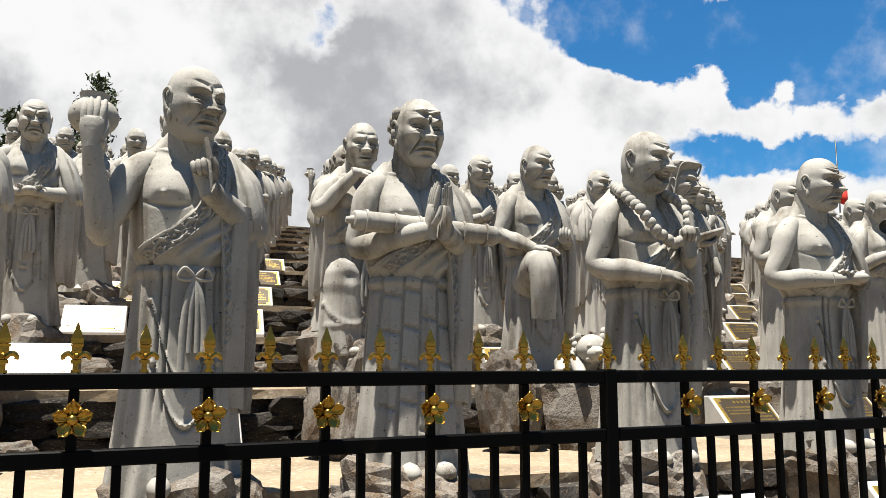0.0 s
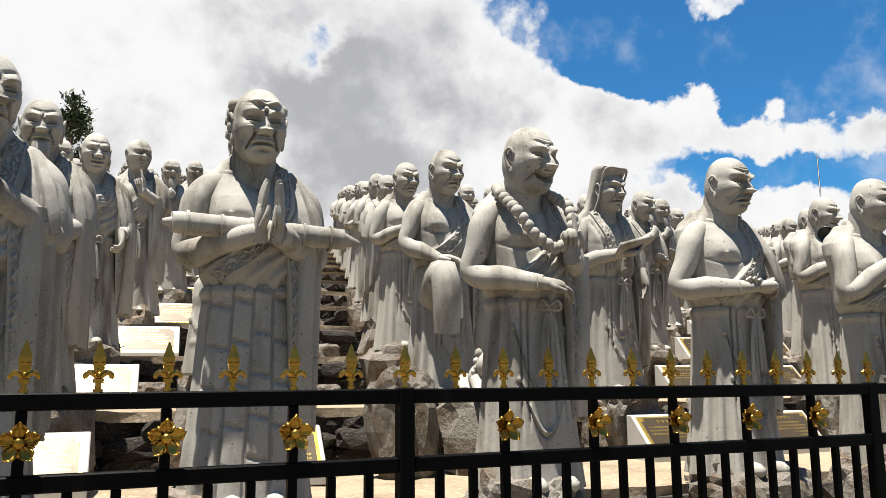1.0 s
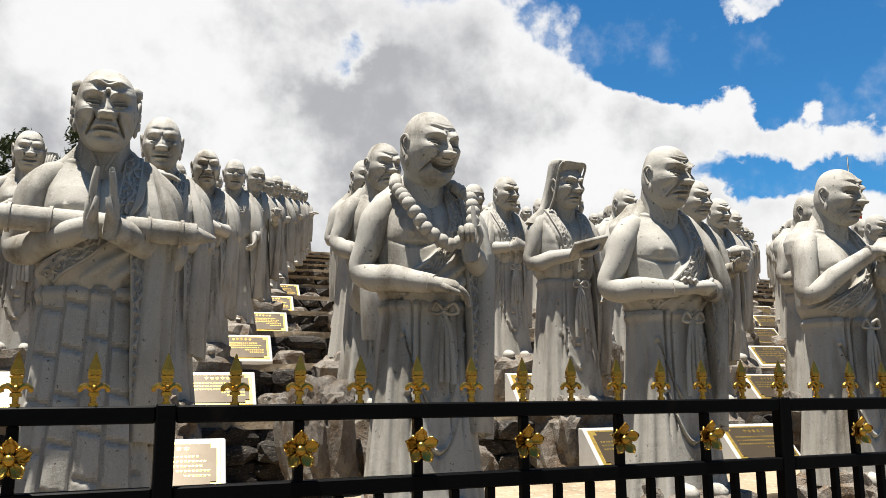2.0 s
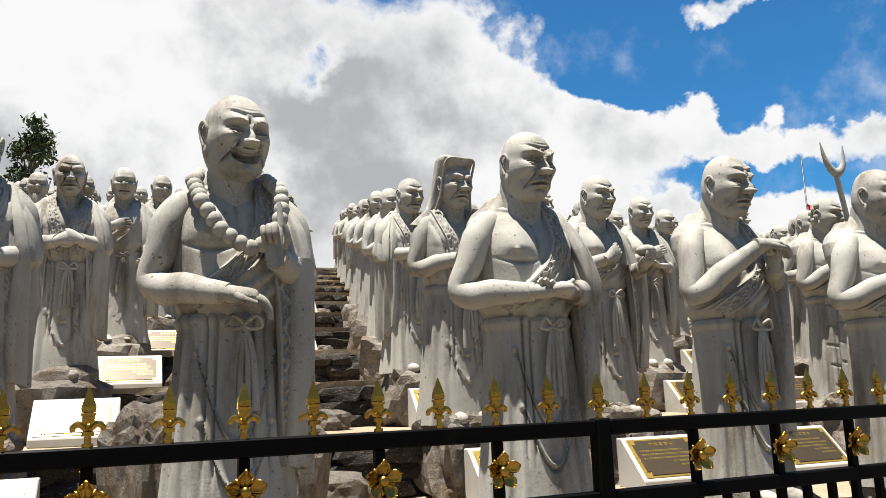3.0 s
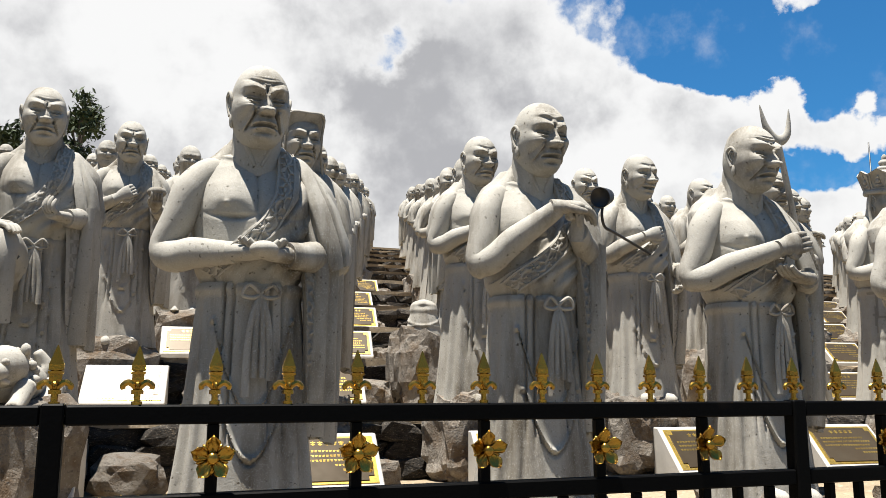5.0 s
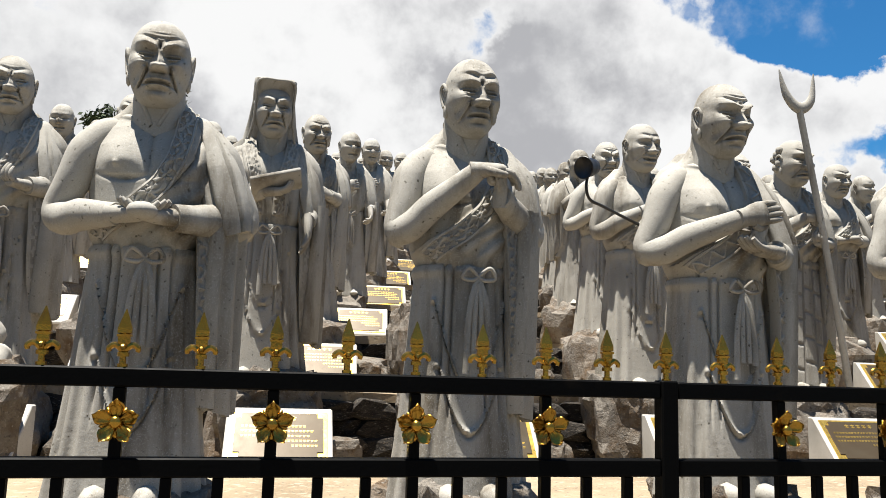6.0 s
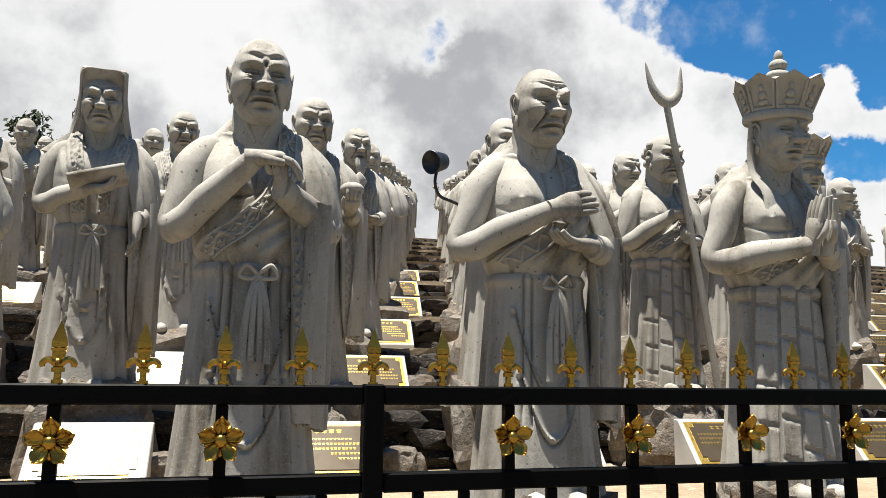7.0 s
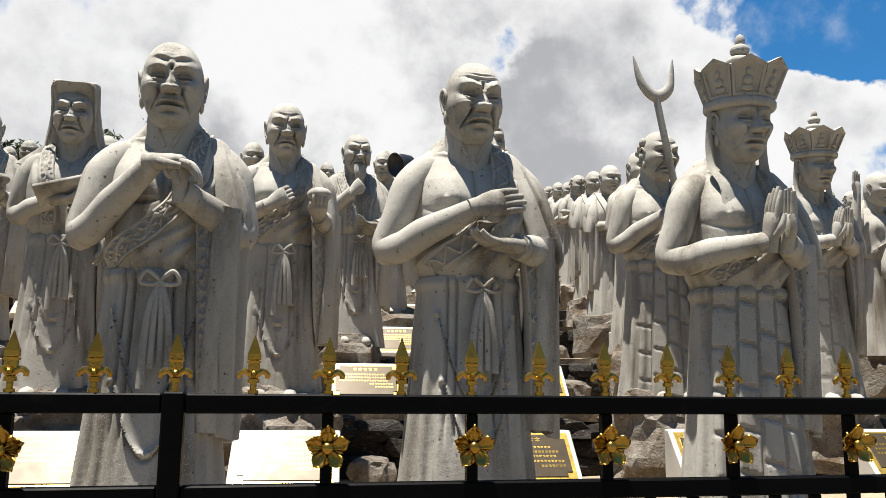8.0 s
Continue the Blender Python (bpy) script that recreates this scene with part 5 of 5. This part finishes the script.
for r in range(0, N_ROWS):
    xs = ROW_X[min(r, 2)]
    for c in range(-3 if r else 0, 15 if r else 12):
        x = (xs[c] if 0 <= c < 12 else (xs[0] + 1.36 * c if c < 0 else xs[11] + 1.35 * (c - 11))) + 0.52 * max(0, r - 2)
        if not -2.5 - 0.1 * DEPTH * r < x < 10.5 + 1.5 * DEPTH * r:
            continue
        if r == 0:
            kind = FRONT_KIND[c]
        elif r == 1:
            kind = SECOND.get(c)
        elif r == 2:
            kind = THIRD.get(c)
        else:
            kind = None
        kind = kind or BACK[rnd.randrange(len(BACK))]
        jx, jy, jr = rnd.uniform(-0.05, 0.05), rnd.uniform(-0.05, 0.05), rnd.uniform(-9, 9)
        size = rnd.uniform(0.99, 1.05)
        if r < 2:
            jx, jy, jr, size = 0, 0, 0, (1.05 if r == 0 and c in (5, 6) else 1.035)
        y, z = ROW_Y + DEPTH * r + jy, RISE * r
        statue(kind, 2 if (r == 0 and c < 7 or r == 1 and c == 6) else (1 if r == 1 and -2 < c < 10 or r == 2 and -2 < c < 8 or r == 0 else 0), x + jx, y, z, jr, size)
        if r < 7:
            rock = new("rock", (NEAR_ROCKS if r < 2 else ROCKS)[rnd.randrange(7)])
            rock.matrix_world = pose(x + jx + rnd.uniform(-0.06, 0.06), y - 0.02, z - 0.24, rnd.uniform(-5, 5), rnd.uniform(-5, 5), rnd.uniform(0, 360)) @ Matrix.Diagonal((rnd.uniform(0.50, 0.60), rnd.uniform(0.46, 0.56), 0.52, 1))
            tagged(rock, "rough pale brown rock under a statue", "rock", "rocks under the statues")
            put_plaque(x + jx + 0.10 + rnd.uniform(-0.04, 0.04), y - 0.74, level(r - 1), rnd.uniform(-8, -2))
            if r and rnd.random() < 0.6:
                s = rnd.uniform(0.16, 0.28)
                rock = new("rock", RUBBLE[rnd.randrange(6)])
                rock.matrix_world = pose(x + 0.52 + rnd.uniform(-0.05, 0.12), y - 0.25 + rnd.uniform(-0.1, 0.1), level(r - 1) + s * 0.36, 0, 0, rnd.uniform(0, 360)) @ Matrix.Diagonal((s * 1.2, s, s * 0.8, 1))
                tagged(rock, "broken pale rock lying beside a statue base", "rock", "loose rocks")


# ---- fence ----
FENCE_Y, PANEL, POST0 = 2.47, 2.145, 1.81
SLOT = PANEL / 12
Z_TOP, Z_LOW, Z_FOOT = 0.531, 0.322, -0.55


def finial_meshes():
    """Spear head and scrolls, shared by all finials."""
    s = Shape()
    al = np.array([0, 0.5, 1, 1.5]) * math.pi + math.pi / 4
    ring = lambda z, r, q=0.45: np.stack([r * np.cos(al), q * r * np.sin(al), np.full(4, z)], 1)
    s.loft([ring(0.092, 0.010), ring(0.096, 0.026), ring(0.112, 0.0255), ring(0.165, 0.002)])
    s.loft([ring(0.086, 0.026, 0.6), ring(0.093, 0.027, 0.6)])
    s.loft([ring(0.050, 0.008), ring(0.070, 0.022), ring(0.087, 0.022)])
    for q in (-1, 1):
        s.tube([(0, 0, 0.040), (q * 0.010, 0, 0.055), (q * 0.024, 0, 0.063), (q * 0.037, 0, 0.054), (q * 0.036, 0, 0.043)], [0.008, 0.009, 0.009, 0.008, 0.006], 8)
        s.tube([(0, -q * 0.004, 0.040), (0, -q * 0.014, 0.060), (0, -q * 0.021, 0.050)], [0.006, 0.007, 0.004], 6)
    s.tube([(0, 0, 0.030), (0, 0, 0.042)], [0.016, 0.016], 10)
    s.tube([(0, 0, 0.0), (0, 0, 0.10)], [0.009, 0.008], 8)
    s.tube([(0, 0, -0.002), (0, 0, 0.010)], [0.014, 0.014], 10)
    return s


def flower_shape():
    """Five-petalled rosette facing -y."""
    s = Shape()
    for i in range(5):
        a = math.pi / 2 + i * 2 * math.pi / 5
        d, t = np.array((math.cos(a), 0, math.sin(a))), np.array((-math.sin(a), 0, math.cos(a)))
        out = np.array((0, -1.0, 0))
        # a cupped petal with a notched, pointed rim
        rings = []
        for u, w, h in ((0.008, 0.006, 0.008), (0.018, 0.0105, 0.009), (0.030, 0.0165, 0.011), (0.040, 0.0185, 0.016), (0.047, 0.0165, 0.021), (0.0525, 0.010, 0.024), (0.056, 0.002, 0.025)):
            q = np.linspace(-1, 1, 7)
            up = [d * (u - 0.006 * abs(c) * (u > 0.035)) + t * w * c + out * (h - 0.006 * (1 - c * c) + 0.003 * math.cos(c * 9)) for c in q]
            lo = [v - out * 0.004 for v in up[::-1]]
            rings.append(np.array(up + lo))
        s.loft(rings)
        b = a + math.pi / 5
        e = np.array((math.cos(b), 0, math.sin(b)))
        s.ball(e * 0.026, (0.016, 0.007, 0.004), 8, (e, np.array((-math.sin(b), 0, math.cos(b))), (0, -1, 0)))
    s.ball((0, -0.016, 0), (0.015, 0.011, 0.015), 12)
    return s


FINIAL, FLOWER = None, None
for n in range(-2, 7):
    x0 = POST0 + PANEL * n
    panel = tagged(new("fence"), "black metal fence panel with gilded spear finials and rosettes", "fence", "fence panels")
    panel.location = (x0, FENCE_Y, 0)
    part = lambda sh, name, mat, label="": build(sh, name, mat, panel, True, label)
    build(Shape().prism((0, 0, (Z_TOP + 0.004 + Z_FOOT) / 2), (0.050, 0.050, Z_TOP + 0.004 - Z_FOOT), 0.004), "post", BLACK_PAINT, panel, False)
    for z in (Z_TOP, Z_LOW, -0.38):
        build(Shape().prism((PANEL / 2, 0, z - 0.023), (PANEL - 0.052, 0.040, 0.046), 0.004), "rail", BLACK_PAINT, panel, False)
    for i in range(1, 18):
        if i % 3 == 0:
            build(Shape().prism((i * PANEL / 18, 0, (Z_TOP - 0.046 - 0.50) / 2), (0.028, 0.028, Z_TOP - 0.046 + 0.50), 0.003), "baluster", BLACK_PAINT, panel, False)
        else:
            build(Shape().prism((i * PANEL / 18, 0, (Z_LOW - 0.046 - 0.50) / 2), (0.026, 0.026, Z_LOW - 0.046 + 0.50), 0.003), "baluster", BLACK_PAINT, panel, False)
    for i in range(12):
        if FINIAL is None:
            ob = build(finial_meshes(), "finial", GOLD, panel, False, "gilded spear finial with scrolls")
            FINIAL = ob.data
        else:
            ob = new("finial", FINIAL)
            ob.parent = panel
            tagged(ob, "gilded spear finial with scrolls")
        ob.matrix_basis = pose(i * SLOT, 0, Z_TOP) @ Matrix.Diagonal((0.88, 0.88, 0.84, 1))
    for i in range(1, 6):
        if FLOWER is None:
            ob = build(flower_shape(), "rosette", GOLD, panel, True, "gilded five-petalled rosette")
            FLOWER = ob.data
        else:
            ob = new("rosette", FLOWER)
            ob.parent = panel
            tagged(ob, "gilded five-petalled rosette")
        ob.location = (i * 2 * SLOT, -0.020, 0.405)


# ---- floodlight on a bent arm between the rows ----
def floodlight(x, y, z):
    top = tagged(new("floodlight"), "black round floodlight on a bent arm clamped to a statue", "lamp")
    top.location = (x, y, z)
    build(Shape().tube([(0, 0.02, -0.05), (-0.01, 0.02, -0.13), (0.03, 0.05, -0.20), (0.14, 0.10, -0.225), (0.42, 0.28, -0.265), (0.74, 0.48, -0.31)], [0.010, 0.010, 0.010, 0.010, 0.010, 0.010], 10), "arm", LAMP_BLACK, top)
    build(Shape().prism((0.74, 0.48, -0.31), (0.07, 0.07, 0.05), 0.008), "clamp", LAMP_BLACK, top, False)
    al = np.linspace(0, 2 * math.pi, 24, endpoint=False)
    turn = np.asarray(pose(0, 0, 0, 14, 0, -58).to_3x3())
    head = Shape().loft([np.stack([r * np.cos(al), y_ + 0 * al, r * np.sin(al)], 1) @ turn.T for y_, r in ((0.06, 0.03), (0.05, 0.052), (0.0, 0.062), (-0.055, 0.068), (-0.064, 0.074), (-0.066, 0.066), (-0.05, 0.064))])
    build(head, "lamp_head", LAMP_BLACK, top)


floodlight(7.027, 5.094, 1.847)


# ---- flagpole and trees behind the terraces ----
def flagpole(x, y, z0, z1):
    top = tagged(new("flagpole"), "thin metal flagpole with a small red flag", "flagpole")
    top.location = (x, y, z0)
    build(Shape().tube([(0, 0, 0), (0, 0, z1 - z0)], [0.06, 0.035], 10), "pole", LAMP_BLACK, top)
    v, f = [], []
    for i in range(9):
        for j in range(2):
            for k in (0, 1):
                v.append((0.04 + i * 0.09, 0.08 * math.sin(i * 0.9) + 0.01 * k, z1 - z0 - 3.4 + j * 0.9 - 0.04 * i))
    for i in range(8):
        a = i * 4
        f += [(a, a + 4, a + 6, a + 2), (a + 1, a + 3, a + 7, a + 5), (a + 2, a + 6, a + 7, a + 3), (a, a + 1, a + 5, a + 4)]
    mesh_ob("flag", v, f, RED, top)


flagpole(37.6, 30.0, -0.95, 12.6)


def tree(x, y, z, height, width, seed):
    rt = random.Random(seed)
    top = tagged(new("tree"), "dark green leafy tree far behind the statues", "tree", "trees behind the terraces")
    top.location = (x, y, z)
    trunk = Shape().tube([(0, 0, -0.1), (0.1, 0, height * 0.4), (0.05, 0.1, height * 0.8)], [0.16, 0.12, 0.05], 10)
    crown_v, crown_f, cnt = [], [], 0
    for i in range(26):
        a, hgt = rt.uniform(0, 6.28), rt.uniform(0.35, 1.0)
        rad = width * 0.5 * (1.15 - hgt * 0.75) * rt.uniform(0.5, 1.1)
        tip = np.array((math.cos(a) * rad, math.sin(a) * rad, height * hgt))
        trunk.tube([(0.05, 0.03, height * max(0.25, hgt - 0.25)), tip * 0.6 + np.array((0, 0, height * (hgt - 0.08) * 0.4)), tip], [0.05, 0.03, 0.012], 6)
        for k in range(130):
            c = tip + np.array([rt.gauss(0, 0.24) for _ in range(3)]) * (1, 1, 0.8)
            u, w = unit([rt.gauss(0, 1) for _ in range(3)]), unit([rt.gauss(0, 1) for _ in range(3)])
            s = rt.uniform(0.10, 0.22)
            crown_v += [c - u * s, c + w * s * 0.45, c + u * s, c - w * s * 0.45 + (0, 0, -0.02)]
            crown_f.append((cnt, cnt + 1, cnt + 2, cnt + 3))
            cnt += 4
    build(trunk, "trunk", BARK, top)
    mesh_ob("crown", crown_v, crown_f, LEAF, top, False)


tree(0.4, 40.0, level(N_ROWS), 8.4, 3.6, 1)
tree(-2.6, 41.5, level(N_ROWS), 7.4, 3.2, 2)
tree(-6.5, 42.0, level(N_ROWS), 7.0, 3.0, 3)


# ---- carved lion crouching beside a second-row statue ----
def lion(x, y, z, rz):
    s = Shape()
    s.ball((0, 0, 0.20), (0.17, 0.27, 0.15), 24)
    s.ball((0, -0.22, 0.30), (0.15, 0.14, 0.14), 22)
    s.ball((0, -0.34, 0.26), (0.09, 0.08, 0.07), 16)
    s.ball((0, -0.41, 0.275), (0.035, 0.025, 0.022), 10)
    for a in (-1, 1):
        s.ball((a * 0.06, -0.335, 0.33), (0.026, 0.024, 0.024), 10)
        s.tube([(a * 0.05, -0.36, 0.22), (a * 0.09, -0.33, 0.20)], [0.02, 0.016], 8)
        s.tube([(a * 0.13, -0.18, 0.18), (a * 0.14, -0.30, 0.08), (a * 0.14, -0.38, 0.035)], [0.07, 0.055, 0.05], 12)
        s.tube([(a * 0.15, 0.16, 0.16), (a * 0.19, 0.05, 0.08), (a * 0.19, -0.06, 0.035)], [0.10, 0.07, 0.05], 12)
        s.ball((a * 0.12, -0.20, 0.41), (0.035, 0.03, 0.045), 10)
    for i in range(26):
        a = i * 2.4
        h = 0.22 + 0.19 * (i / 26)
        s.ball((0.15 * math.cos(a) * (1.1 - i / 60), -0.13 + 0.06 * math.sin(a * 1.7), h), 0.034, 10)
    s.tube([(0, 0.24, 0.2), (0.05, 0.32, 0.30), (0.0, 0.28, 0.42)], [0.05, 0.06, 0.03], 12)
    ob = build(s, "lion_statue", GRANITE)
    ob.matrix_world = pose(x, y, z, 0, 0, rz) @ Matrix.Diagonal((0.78, 0.78, 0.78, 1))
    tagged(ob, "small crouching granite lion with a curled mane on rock", "statue")
    rock = new("rock", ROCKS[2])
    rock.matrix_world = pose(x, y, z - 0.24, 0, 0, 40) @ Matrix.Diagonal((0.44, 0.54, 0.50, 1))
    tagged(rock, "rough pale rock below a carved lion", "rock", "loose rocks")


lion(3.52, 5.10, 0.42, -15)


# ---- small hooded figure on a tall brown rock, and another tall rock with a knob ----
def hooded_child(x, y, z, h, rz):
    s = Shape()
    al = np.linspace(0, 2 * math.pi, 60, endpoint=False)
    rings = []
    for f in np.linspace(0, 1, 40):
        r = np.interp(f, [0, 0.1, 0.45, 0.62, 0.72, 0.86, 0.95, 1.0], [0.17, 0.165, 0.14, 0.125, 0.13, 0.118, 0.08, 0.02])
        fold = 0.008 * np.sin(al * 9 + f * 2) * (1 - f)
        hem = 0.012 * gauss(f, 0.52 - 0.20 * np.maximum(0, -np.sin(al)), 0.02) + 0.010 * gauss(f, 0.30, 0.02) * (np.sin(al) < 0)
        face = -0.02 * gauss(f, 0.80, 0.07) * gauss(np.cos(al), 0, 0.45) * (np.sin(al) < 0)
        rings.append(np.stack([(r + fold + hem + face) * np.cos(al), (r * 0.9 + fold + hem + face) * np.sin(al), np.full(60, h * f)], 1))
    s.loft(rings)
    s.ball((0.02, -0.15, 0.03), (0.06, 0.07, 0.04), 14)
    ob = build(s, "small_statue", GRANITE)
    ob.matrix_world = pose(x, y, z, 0, 0, rz)
    tagged(ob, "small hooded granite figure standing on a brown rock", "statue")


def tall_rock(x, y, z0, w, d, h, pick, rz, label):
    ob = new("rock", NEAR_ROCKS[pick])
    ob.matrix_world = pose(x, y, z0 + h * 0.5, 0, 4, rz) @ Matrix.Diagonal((w, d, h * 0.98, 1))
    tagged(ob, label, "rock", "tall rocks")


hooded_child(1.66, 5.22, 0.60, 0.66, 15)
tall_rock(1.72, 5.26, level(0), 0.38, 0.40, 0.72, 1, 20, "tall brown rock below a small hooded figure")
hooded_child(6.50, 7.42, 0.98, 0.36, -20)
tall_rock(6.47, 7.44, level(1), 0.42, 0.42, 0.66, 4, 70, "tall grey rock with a small carved figure on top")
tall_rock(2.90, 5.15, level(0), 0.32, 0.34, 0.60, 3, 130, "broken grey rock leaning beside a statue")
